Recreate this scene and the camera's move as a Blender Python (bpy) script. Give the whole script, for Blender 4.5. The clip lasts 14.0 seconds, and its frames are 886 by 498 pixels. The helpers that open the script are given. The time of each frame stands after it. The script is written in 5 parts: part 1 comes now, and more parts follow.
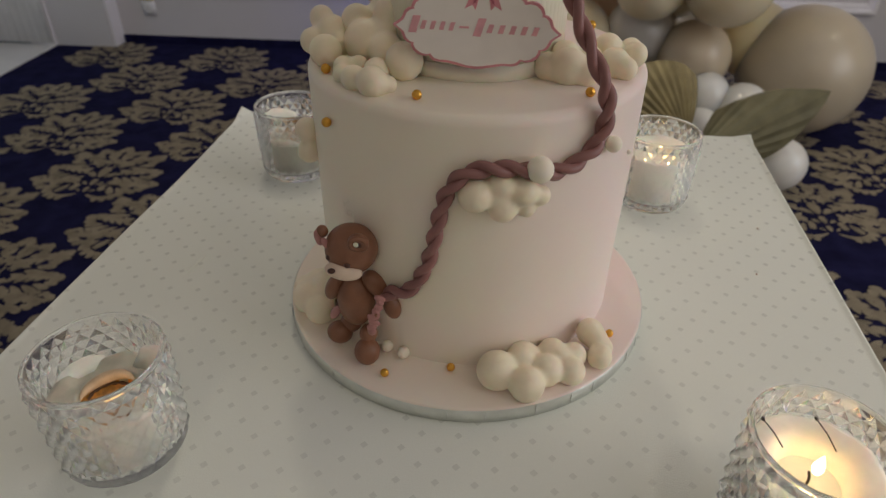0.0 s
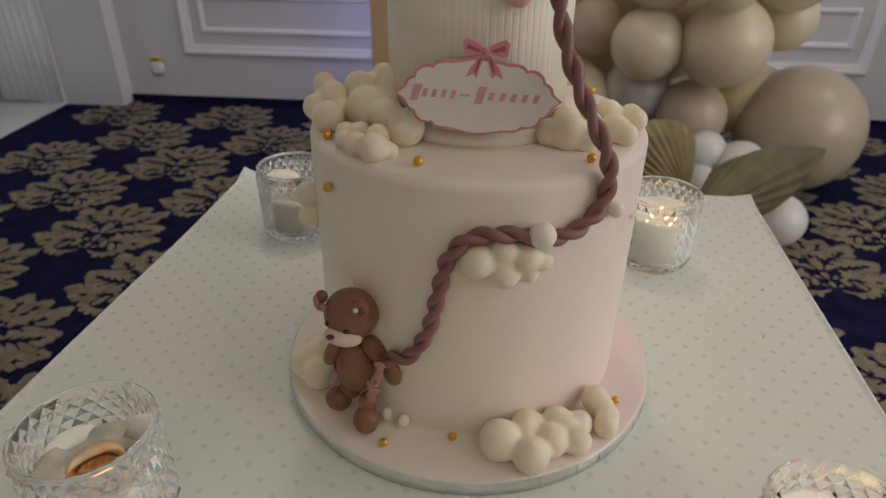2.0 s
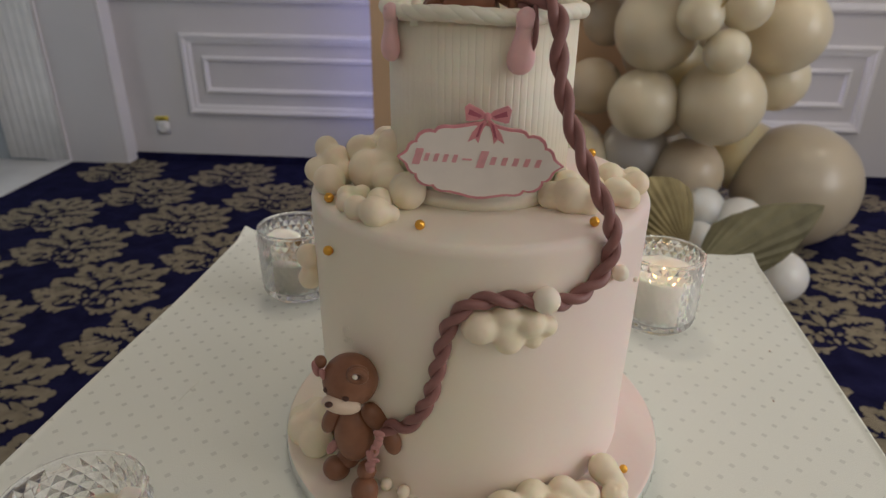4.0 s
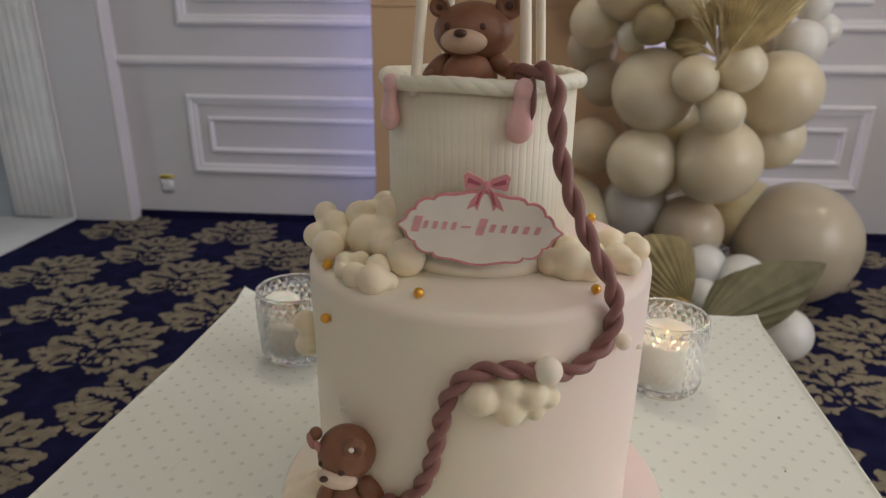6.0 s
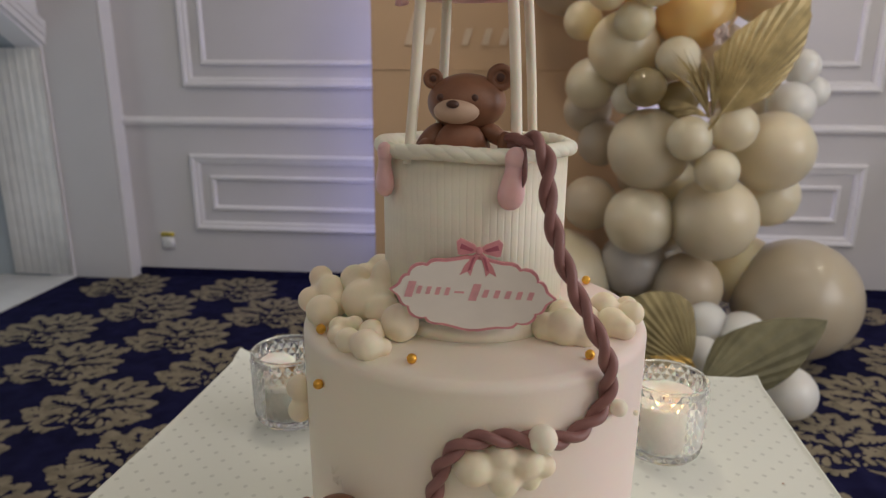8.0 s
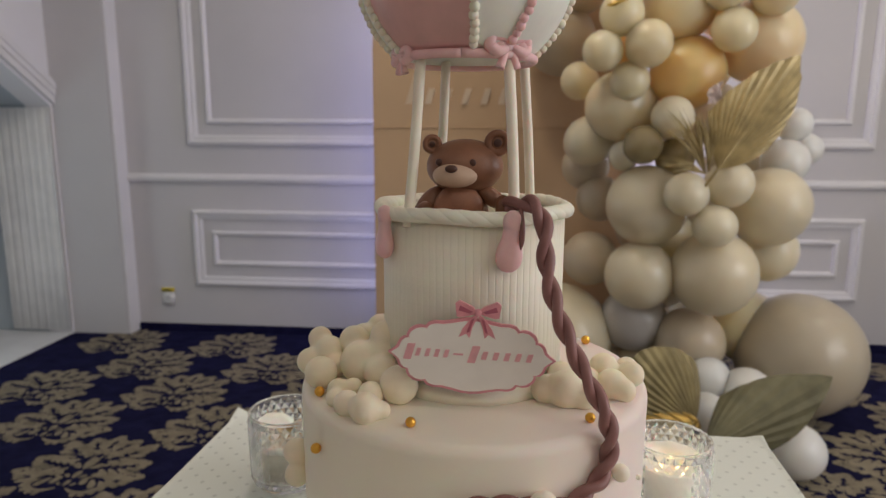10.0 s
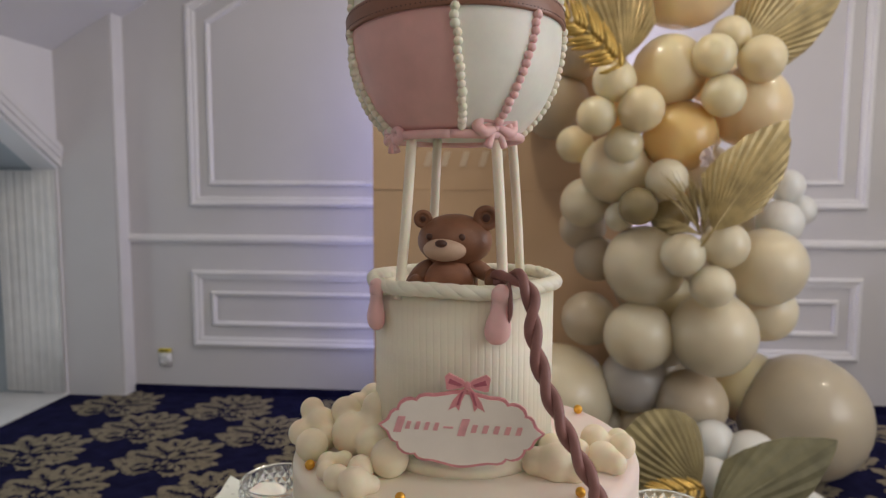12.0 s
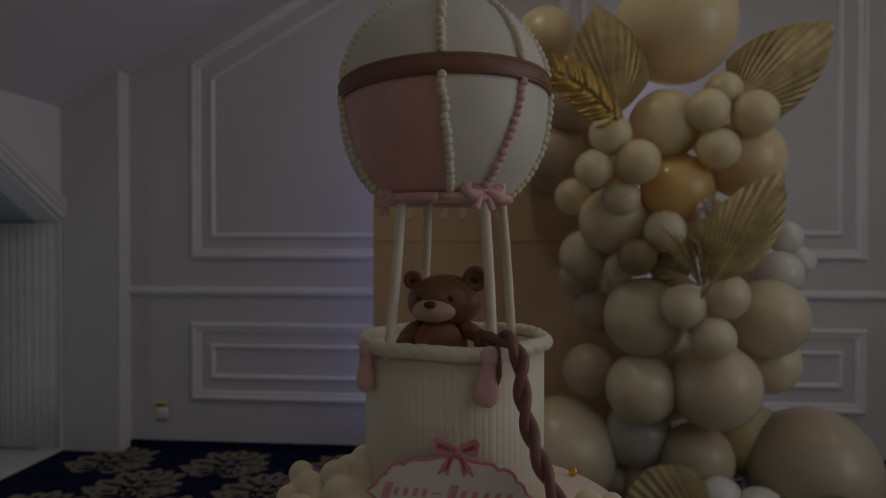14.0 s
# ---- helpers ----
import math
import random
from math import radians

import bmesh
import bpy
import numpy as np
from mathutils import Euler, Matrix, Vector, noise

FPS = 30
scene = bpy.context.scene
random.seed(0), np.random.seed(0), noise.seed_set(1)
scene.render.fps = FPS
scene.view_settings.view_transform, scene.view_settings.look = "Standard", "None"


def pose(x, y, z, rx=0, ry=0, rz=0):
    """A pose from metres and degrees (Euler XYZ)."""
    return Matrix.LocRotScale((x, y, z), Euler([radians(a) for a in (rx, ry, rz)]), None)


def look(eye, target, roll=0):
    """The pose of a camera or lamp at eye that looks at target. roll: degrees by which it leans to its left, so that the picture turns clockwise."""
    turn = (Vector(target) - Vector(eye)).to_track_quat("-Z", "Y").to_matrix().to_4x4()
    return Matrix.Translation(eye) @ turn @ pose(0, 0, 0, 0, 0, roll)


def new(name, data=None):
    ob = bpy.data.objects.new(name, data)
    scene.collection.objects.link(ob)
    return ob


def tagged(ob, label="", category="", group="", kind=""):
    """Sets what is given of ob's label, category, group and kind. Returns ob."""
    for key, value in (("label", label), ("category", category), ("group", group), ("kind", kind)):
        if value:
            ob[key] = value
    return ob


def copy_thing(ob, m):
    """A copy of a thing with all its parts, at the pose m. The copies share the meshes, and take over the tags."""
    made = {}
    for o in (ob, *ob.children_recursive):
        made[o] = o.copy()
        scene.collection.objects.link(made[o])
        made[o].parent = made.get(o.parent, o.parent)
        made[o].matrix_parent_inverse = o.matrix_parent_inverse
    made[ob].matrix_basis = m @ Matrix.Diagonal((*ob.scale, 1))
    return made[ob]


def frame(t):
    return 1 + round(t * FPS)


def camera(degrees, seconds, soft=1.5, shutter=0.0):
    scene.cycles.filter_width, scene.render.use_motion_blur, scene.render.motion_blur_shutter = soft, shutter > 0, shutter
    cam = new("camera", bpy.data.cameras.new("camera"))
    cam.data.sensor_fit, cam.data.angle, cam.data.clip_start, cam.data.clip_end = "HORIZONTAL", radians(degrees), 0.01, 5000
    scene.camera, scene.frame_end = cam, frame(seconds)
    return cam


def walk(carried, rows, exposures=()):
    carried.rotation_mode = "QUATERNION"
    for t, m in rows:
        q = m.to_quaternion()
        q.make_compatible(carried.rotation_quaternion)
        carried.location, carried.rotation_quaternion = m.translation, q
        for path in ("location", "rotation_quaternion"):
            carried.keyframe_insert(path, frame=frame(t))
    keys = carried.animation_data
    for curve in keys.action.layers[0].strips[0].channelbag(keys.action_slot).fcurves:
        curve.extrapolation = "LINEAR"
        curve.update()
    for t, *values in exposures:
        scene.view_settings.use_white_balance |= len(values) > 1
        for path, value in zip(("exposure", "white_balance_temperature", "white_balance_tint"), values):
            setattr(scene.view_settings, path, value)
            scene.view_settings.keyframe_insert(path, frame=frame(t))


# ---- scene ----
cam = camera(69.2, 14.0, soft=1.3)
# a phone-like lens held close: the cake is sharp, the hall behind it a little soft
cam.data.dof.use_dof = True
cam.data.dof.focus_distance = 0.45
cam.data.dof.aperture_fstop = 10.0

PATH = [
    (0, (-0.016, 0.027, 1.103), (-0.138, 1.665, -0.039), 0.8),
    (0.5, (-0.016, 0.028, 1.104), (-0.141, 1.689, -0.004), 0.8),
    (1, (-0.017, 0.031, 1.104), (-0.145, 1.715, 0.032), 0.8),
    (1.5, (-0.017, 0.034, 1.105), (-0.148, 1.739, 0.068), 0.7),
    (2, (-0.017, 0.036, 1.106), (-0.151, 1.763, 0.105), 0.7),
    (2.5, (-0.017, 0.038, 1.107), (-0.153, 1.784, 0.142), 0.7),
    (3, (-0.018, 0.04, 1.107), (-0.156, 1.807, 0.181), 0.7),
    (5.5, (-0.019, 0.049, 1.112), (-0.169, 1.904, 0.38), 0.5),
    (6, (-0.018, 0.051, 1.113), (-0.172, 1.922, 0.423), 0.5),
    (6.5, (-0.018, 0.052, 1.114), (-0.172, 1.937, 0.465), 0.4),
    (7, (-0.017, 0.052, 1.115), (-0.173, 1.952, 0.508), 0.4),
    (7.5, (-0.016, 0.052, 1.117), (-0.174, 1.964, 0.55), 0.4),
    (8, (-0.014, 0.051, 1.119), (-0.174, 1.974, 0.595), 0.4),
    (10.5, (-0.012, 0.047, 1.127), (-0.179, 2.015, 0.811), 0.3),
    (11, (-0.01, 0.045, 1.13), (-0.178, 2.02, 0.86), 0.3),
    (11.5, (-0.008, 0.044, 1.132), (-0.177, 2.024, 0.905), 0.2),
    (12, (-0.006, 0.041, 1.135), (-0.175, 2.026, 0.954), 0.2),
    (12.5, (-0.003, 0.041, 1.137), (-0.178, 2.027, 0.977), 0.1),
    (13, (0.0, 0.04, 1.139), (-0.178, 2.028, 1.01), 0.1),
    (13.5, (0.001, 0.041, 1.14), (-0.176, 2.031, 1.061), 0.1),
    (14, (0.002, 0.04, 1.142), (-0.173, 2.033, 1.117), 0.0),
]
EXPOSURES = [(0, -0.77), (3, -0.64), (6, -0.49), (10.5, -0.35), (12.6, -0.28), (13.0, -0.86), (13.5, -1.58), (14, -2.47)]
walk(cam, [(t, look(eye, target, roll)) for t, eye, target, roll in PATH], EXPOSURES)

# ---- light ----
world = bpy.data.worlds.new("world")
world.use_nodes = True
world.node_tree.nodes["Background"].inputs[0].default_value = (0.75, 0.8, 1.0, 1)
world.node_tree.nodes["Background"].inputs[1].default_value = 0.05
scene.world = world


def area_lamp(name, eye, target, size, power, color, size_y=None, shape="RECTANGLE"):
    data = bpy.data.lights.new(name, "AREA")
    data.shape, data.size, data.energy, data.color = shape, size, power, color
    if size_y:
        data.size_y = size_y
    ob = new(name, data)
    ob.matrix_world = look(eye, target)
    return ob


def point_lamp(name, place, power, color, radius=0.004):
    data = bpy.data.lights.new(name, "POINT")
    data.energy, data.color, data.shadow_soft_size = power, color, radius
    ob = new(name, data)
    ob.location = place
    return ob


# unseen ceiling lamps: first two from balloon highlights, others added for brightness
DOWNLIGHTS = [(1.35, -0.55, 5), (2.2, -0.75, 6), (-0.3, -2.2, 11), (1.2, -2.5, 10), (-0.3, 2.1, 13), (1.1, 1.75, 3), (2.4, 2.0, 10)]
for x, y, power in DOWNLIGHTS:
    area_lamp("downlight_lamp", (x, y, 2.965), (x, y, 0), 0.24, power, (1.0, 0.88, 0.71), shape="DISK")
# soft key from the right, as daylight through an assumed window out of view
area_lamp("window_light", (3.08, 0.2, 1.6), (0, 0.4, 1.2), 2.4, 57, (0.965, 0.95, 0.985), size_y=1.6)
# daylight in the dormer niche
area_lamp("niche_light", (-3.02, 2.4, 0.85), (-1.4, 1.7, 0.8), 0.9, 6.5, (0.80, 0.92, 1.0), size_y=1.0)
# coloured strip lights along both edges behind the backdrop board
area_lamp("strip_light", (-0.52, 3.15, 1.15), (-1.3, 3.44, 1.2), 0.05, 3.3, (0.50, 0.50, 1.0), size_y=2.0)
area_lamp("strip_light", (0.52, 3.15, 1.15), (1.7, 3.46, 1.2), 0.05, 6.5, (0.66, 0.65, 1.0), size_y=2.0)

# ---- materials ----


def mat(name, color, rough=0.5, metal=0.0, vary=0.08, scale=30.0, fine=0.0, bump=0.0, bump_scale=200.0, coords="Object", rnd=0.0, **extra):
    m = bpy.data.materials.new(name)
    m.use_nodes = True
    nt = m.node_tree
    nodes, links = nt.nodes, nt.links
    p = nodes["Principled BSDF"]
    p.inputs["Roughness"].default_value = rough
    p.inputs["Metallic"].default_value = metal
    for key, value in extra.items():
        p.inputs[key.replace("_", " ")].default_value = value
    tc = nodes.new("ShaderNodeTexCoord")
    big = nodes.new("ShaderNodeTexNoise")
    big.inputs["Scale"].default_value, big.inputs["Detail"].default_value = scale, 5
    links.new(tc.outputs[coords], big.inputs["Vector"])
    ramp = nodes.new("ShaderNodeMapRange")
    ramp.inputs[1].default_value, ramp.inputs[2].default_value = 0.3, 0.7
    ramp.inputs[3].default_value, ramp.inputs[4].default_value = 1 - vary, 1 + vary
    links.new(big.outputs["Fac"], ramp.inputs[0])
    value = ramp.outputs[0]
    if rnd:
        info = nodes.new("ShaderNodeObjectInfo")
        mr = nodes.new("ShaderNodeMapRange")
        mr.inputs[3].default_value, mr.inputs[4].default_value = 1 - rnd, 1 + rnd
        links.new(info.outputs["Random"], mr.inputs[0])
        mul = nodes.new("ShaderNodeMath")
        mul.operation = "MULTIPLY"
        links.new(value, mul.inputs[0])
        links.new(mr.outputs[0], mul.inputs[1])
        value = mul.outputs[0]
    mix = nodes.new("ShaderNodeVectorMath")
    mix.operation = "SCALE"
    mix.inputs[0].default_value = color
    links.new(value, mix.inputs["Scale"])
    links.new(mix.outputs[0], p.inputs["Base Color"])
    if bump:
        grain = nodes.new("ShaderNodeTexNoise")
        grain.inputs["Scale"].default_value, grain.inputs["Detail"].default_value = bump_scale, 4
        links.new(tc.outputs[coords], grain.inputs["Vector"])
        b = nodes.new("ShaderNodeBump")
        b.inputs["Strength"].default_value, b.inputs["Distance"].default_value = bump, fine or 0.001
        links.new(grain.outputs["Fac"], b.inputs["Height"])
        links.new(b.outputs[0], p.inputs["Normal"])
    return m


WALL = mat("wall_paint", (0.655, 0.64, 0.645), 0.6, vary=0.03, scale=2.5, bump=0.12, bump_scale=260)
TRIM = mat("white_gloss_trim", (0.82, 0.81, 0.81), 0.35, vary=0.03, scale=6, bump=0.05, bump_scale=60)
CEIL = mat("ceiling_paint", (0.84, 0.83, 0.84), 0.7, vary=0.02, scale=2, bump=0.1, bump_scale=200)
# even teal base colour stands in for the turquoise light inside the niche
NICHE = mat("teal_lit_paint", (0.46, 0.52, 0.56), 0.6, vary=0.04, scale=4)
CURTAIN = mat("white_pleated_cloth", (0.84, 0.84, 0.83), 0.75, vary=0.05, scale=12, bump=0.2, bump_scale=400)
STONE = mat("pale_sill", (0.74, 0.74, 0.72), 0.4, vary=0.05, scale=8)
NAVY = mat("navy_carpet", (0.014, 0.014, 0.050), 0.95, vary=0.3, scale=14, bump=0.8, bump_scale=600, fine=0.004, Specular_IOR_Level=0.05)
BEIGE = mat("beige_carpet_pile", (0.285, 0.245, 0.18), 0.95, vary=0.25, scale=22, bump=0.9, bump_scale=500, fine=0.004, Specular_IOR_Level=0.05)
PANEL = mat("champagne_board", (0.66, 0.46, 0.285), 0.45, vary=0.05, scale=3, bump=0.05, bump_scale=40)
LETTER = mat("white_acrylic", (0.76, 0.62, 0.47), 0.4, vary=0.03)
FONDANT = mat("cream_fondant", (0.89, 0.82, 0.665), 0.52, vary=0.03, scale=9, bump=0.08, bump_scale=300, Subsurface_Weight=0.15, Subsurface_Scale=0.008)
IVORY = mat("ivory_fondant", (0.91, 0.84, 0.69), 0.5, vary=0.04, scale=60, bump=0.1, bump_scale=500, Subsurface_Weight=0.15, Subsurface_Scale=0.006)
BALLOON_WHITE = mat("white_fondant", (0.88, 0.86, 0.775), 0.45, vary=0.05, scale=40, bump=0.12, bump_scale=220, Subsurface_Weight=0.15, Subsurface_Scale=0.006)
CLOUD = mat("cream_cloud_fondant", (0.88, 0.785, 0.59), 0.5, vary=0.05, scale=70, bump=0.12, bump_scale=450, Subsurface_Weight=0.2, Subsurface_Scale=0.006)
PINK = mat("pink_fondant", (0.80, 0.47, 0.44), 0.45, vary=0.06, scale=60, bump=0.1, bump_scale=400, Subsurface_Weight=0.1, Subsurface_Scale=0.005)
PALE_PINK = mat("pale_pink_fondant", (0.88, 0.55, 0.54), 0.45, vary=0.07, scale=80, bump=0.1, bump_scale=500, Subsurface_Weight=0.15, Subsurface_Scale=0.005)
MAUVE = mat("mauve_rope_fondant", (0.27, 0.125, 0.112), 0.45, vary=0.12, scale=90, bump=0.12, bump_scale=500)
BROWN = mat("brown_fondant", (0.24, 0.107, 0.058), 0.42, vary=0.12, scale=110, bump=0.15, bump_scale=600)
CRUMB = mat("biscuit_crumb", (0.34, 0.20, 0.10), 0.8, vary=0.2, scale=300)
BAND = mat("brown_band_fondant", (0.285, 0.135, 0.09), 0.4, vary=0.06, scale=60, bump=0.1, bump_scale=500)
MUZZLE = mat("tan_fondant", (0.60, 0.42, 0.30), 0.5, vary=0.06, scale=120)
DARK = mat("dark_fondant", (0.03, 0.014, 0.01), 0.3, vary=0.1, scale=120)
GOLD = mat("gold_bead", (0.80, 0.43, 0.07), 0.28, metal=0.85, vary=0.08, scale=300)
FOIL = mat("silver_foil", (0.72, 0.74, 0.70), 0.32, metal=0.7, vary=0.1, scale=60, bump=0.35, bump_scale=350, fine=0.0006)
SIGN_WHITE = mat("white_icing_sheet", (0.90, 0.85, 0.78), 0.5, vary=0.03, scale=60)
SIGN_PINK = mat("pink_print", (0.75, 0.32, 0.35), 0.5, vary=0.12, scale=140)
SIGN_LETTER = mat("faded_pink_print", (0.78, 0.40, 0.42), 0.5, vary=0.1, scale=140)
SIGN_DARK = mat("deep_pink_print", (0.46, 0.12, 0.17), 0.5, vary=0.15, scale=160)
WAX = mat("white_wax", (0.80, 0.77, 0.69), 0.4, vary=0.08, scale=60, bump=0.2, bump_scale=120, Subsurface_Weight=0.3, Subsurface_Scale=0.012)
# greyish old wax, its colour darkened further for the shade inside the glass
WAX_OLD_SHADED = mat("old_shaded_wax", (0.46, 0.43, 0.35), 0.35, vary=0.18, scale=90, bump=0.25, bump_scale=140, Subsurface_Weight=0.3, Subsurface_Scale=0.01)
WAX_LIP = mat("beige_wax", (0.56, 0.42, 0.27), 0.4, vary=0.2, scale=140, bump=0.3, bump_scale=300)
WAX_WARM = mat("melted_wax", (0.44, 0.23, 0.06), 0.12, vary=0.7, scale=150, Subsurface_Weight=0.3, Subsurface_Scale=0.01)
SOOT = mat("brown_soot", (0.07, 0.035, 0.015), 0.7, vary=0.4, scale=300)
WICK = mat("burnt_wick", (0.015, 0.012, 0.01), 0.9)
PLASTIC = mat("white_plastic", (0.8, 0.8, 0.79), 0.35, vary=0.02)
YELLOW = mat("yellow_sticker", (0.75, 0.6, 0.06), 0.5, vary=0.08)
SOFT = {"Coat_Weight": 0.35, "Coat_Roughness": 0.17, "Subsurface_Weight": 1.0, "Subsurface_Scale": 0.14, "Subsurface_Radius": (1.0, 0.9, 0.8)}
LATEX = {
    "cream": mat("cream_latex", (0.77, 0.685, 0.50), 0.36, vary=0.05, scale=7, rnd=0.07, **SOFT),
    "butter": mat("butter_latex", (0.83, 0.70, 0.455), 0.36, vary=0.05, scale=7, rnd=0.06, **SOFT),
    "apricot": mat("apricot_latex", (0.94, 0.73, 0.45), 0.36, vary=0.05, scale=7, rnd=0.05, **SOFT),
    "sand": mat("sand_latex", (0.60, 0.51, 0.375), 0.36, vary=0.06, scale=7, rnd=0.1, **SOFT),
    "taupe": mat("taupe_latex", (0.54, 0.475, 0.355), 0.36, vary=0.06, scale=5, **SOFT),
    "peach": mat("peach_latex", (0.96, 0.61, 0.25), 0.36, vary=0.06, scale=7, rnd=0.06, **SOFT),
    "white": mat("white_latex", (0.80, 0.79, 0.74), 0.36, vary=0.03, scale=7, **SOFT),
    "grey": mat("grey_latex", (0.56, 0.53, 0.49), 0.36, vary=0.05, scale=7, **SOFT),
    "olive": mat("olive_latex", (0.34, 0.28, 0.15), 0.2, vary=0.1, scale=9, **SOFT),
}
LEAF = mat("gold_palm_leaf", (0.46, 0.36, 0.17), 0.42, metal=0.35, vary=0.25, scale=18, bump=0.3, bump_scale=150)
GILT = mat("bright_gold_frond", (0.66, 0.45, 0.13), 0.3, metal=0.7, vary=0.2, scale=30)
LEAF_FAN = mat("dull_gold_fan_leaf", (0.30, 0.25, 0.125), 0.45, metal=0.3, vary=0.25, scale=18, bump=0.3, bump_scale=150)
LEAF_DRY = mat("olive_palm_leaf", (0.18, 0.165, 0.09), 0.55, metal=0.15, vary=0.22, scale=18, bump=0.3, bump_scale=150)

GLASS = bpy.data.materials.new("cut_glass")
GLASS.use_nodes = True
g = GLASS.node_tree.nodes["Principled BSDF"]
g.inputs["Base Color"].default_value = (0.97, 0.98, 0.97, 1)
g.inputs["Roughness"].default_value, g.inputs["IOR"].default_value = 0.10, 1.42
g.inputs["Transmission Weight"].default_value = 0.92

FLAME = bpy.data.materials.new("candle_flame")
FLAME.use_nodes = True
g = FLAME.node_tree.nodes["Principled BSDF"]
g.inputs["Base Color"].default_value = (1, 0.7, 0.3, 1)
g.inputs["Emission Color"].default_value = (1.0, 0.72, 0.34, 1)
g.inputs["Emission Strength"].default_value = 14

LAMP_GLOW = bpy.data.materials.new("lamp_diffuser")
LAMP_GLOW.use_nodes = True
g = LAMP_GLOW.node_tree.nodes["Principled BSDF"]
g.inputs["Emission Color"].default_value = (1.0, 0.88, 0.72, 1)
g.inputs["Emission Strength"].default_value = 4


def cloth_material():
    """White jacquard with rows of small satin diamonds."""
    m = bpy.data.materials.new("white_jacquard")
    m.use_nodes = True
    nt = m.node_tree
    nodes, links = nt.nodes, nt.links
    p = nodes["Principled BSDF"]
    tc = nodes.new("ShaderNodeTexCoord")
    sep = nodes.new("ShaderNodeSeparateXYZ")
    links.new(tc.outputs["Object"], sep.inputs[0])

    def op(kind, a, b=None):
        n = nodes.new("ShaderNodeMath")
        n.operation = kind
        for k, v in enumerate((a, b)):
            if v is None:
                continue
            if isinstance(v, (int, float)):
                n.inputs[k].default_value = v
            else:
                links.new(v, n.inputs[k])
        return n.outputs[0]

    # two diagonal axes give a staggered lattice of diamonds
    u = op("MULTIPLY", sep.outputs["X"], 1 / 0.025)
    v = op("MULTIPLY", sep.outputs["Y"], 1 / 0.025)
    a = op("ABSOLUTE", op("SUBTRACT", op("FRACT", op("ADD", u, v)), 0.5))
    b = op("ABSOLUTE", op("SUBTRACT", op("FRACT", op("SUBTRACT", u, v)), 0.5))
    dot = op("LESS_THAN", op("MAXIMUM", a, b), 0.115)
    noise_big = nodes.new("ShaderNodeTexNoise")
    noise_big.inputs["Scale"].default_value = 9
    links.new(tc.outputs["Object"], noise_big.inputs["Vector"])
    weave = nodes.new("ShaderNodeTexNoise")
    weave.inputs["Scale"].default_value = 900
    links.new(tc.outputs["Object"], weave.inputs["Vector"])
    ground = op("ADD", op("MULTIPLY", noise_big.outputs["Fac"], 0.05), op("MULTIPLY", weave.outputs["Fac"], 0.06))
    value = op("SUBTRACT", op("ADD", ground, 0.775), op("MULTIPLY", dot, 0.075))
    col = nodes.new("ShaderNodeVectorMath")
    col.operation = "SCALE"
    col.inputs[0].default_value = (0.97, 1.0, 0.91)
    links.new(value, col.inputs["Scale"])
    links.new(col.outputs[0], p.inputs["Base Color"])
    links.new(op("SUBTRACT", 0.62, op("MULTIPLY", dot, 0.36)), p.inputs["Roughness"])
    bp = nodes.new("ShaderNodeBump")
    bp.inputs["Strength"].default_value, bp.inputs["Distance"].default_value = 0.35, 0.0006
    links.new(op("ADD", weave.outputs["Fac"], dot), bp.inputs["Height"])
    links.new(bp.outputs[0], p.inputs["Normal"])
    return m


CLOTH = cloth_material()


def blush_and_light_tint(m, blush):
    """Pink sugar dust sprayed on cream icing: in a soft ring at foot and rim, and in cloudy patches; one flank is
    pinker, from dust and the tint of the light on it.
    """
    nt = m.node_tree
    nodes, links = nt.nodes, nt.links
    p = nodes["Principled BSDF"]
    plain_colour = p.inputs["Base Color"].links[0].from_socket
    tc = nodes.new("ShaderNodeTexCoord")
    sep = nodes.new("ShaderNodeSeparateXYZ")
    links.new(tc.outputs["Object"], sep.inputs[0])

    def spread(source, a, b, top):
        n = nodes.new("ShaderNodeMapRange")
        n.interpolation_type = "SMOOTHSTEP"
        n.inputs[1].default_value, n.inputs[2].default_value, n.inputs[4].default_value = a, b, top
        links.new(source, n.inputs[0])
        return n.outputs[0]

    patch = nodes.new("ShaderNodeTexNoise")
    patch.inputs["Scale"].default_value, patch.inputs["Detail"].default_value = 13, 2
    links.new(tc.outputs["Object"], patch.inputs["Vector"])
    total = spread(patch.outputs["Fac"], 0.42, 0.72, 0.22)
    # the spread along X also puts the pinkish light on that flank into colour
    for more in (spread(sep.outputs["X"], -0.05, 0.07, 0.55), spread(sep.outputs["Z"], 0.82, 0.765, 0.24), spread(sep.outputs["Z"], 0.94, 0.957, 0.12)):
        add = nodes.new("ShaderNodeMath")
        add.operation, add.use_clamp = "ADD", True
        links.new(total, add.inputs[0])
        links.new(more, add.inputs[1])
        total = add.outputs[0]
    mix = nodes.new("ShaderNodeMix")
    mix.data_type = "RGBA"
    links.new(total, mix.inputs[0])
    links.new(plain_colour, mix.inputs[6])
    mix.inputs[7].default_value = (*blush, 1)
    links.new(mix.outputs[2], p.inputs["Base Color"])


blush_and_light_tint(FONDANT, (0.89, 0.735, 0.71))

# ---- builders ----


def obj(name, bm, material, smooth=True):
    me = bpy.data.meshes.new(name)
    bm.normal_update()
    bm.to_mesh(me)
    bm.free()
    if smooth:
        for f in me.polygons:
            f.use_smooth = True
    for m in material if isinstance(material, (list, tuple)) else (material,):
        me.materials.append(m)
    return new(name, me)


def world_of(ob):
    m = ob.matrix_parent_inverse @ ob.matrix_basis
    return world_of(ob.parent) @ m if ob.parent else ob.matrix_basis.copy()


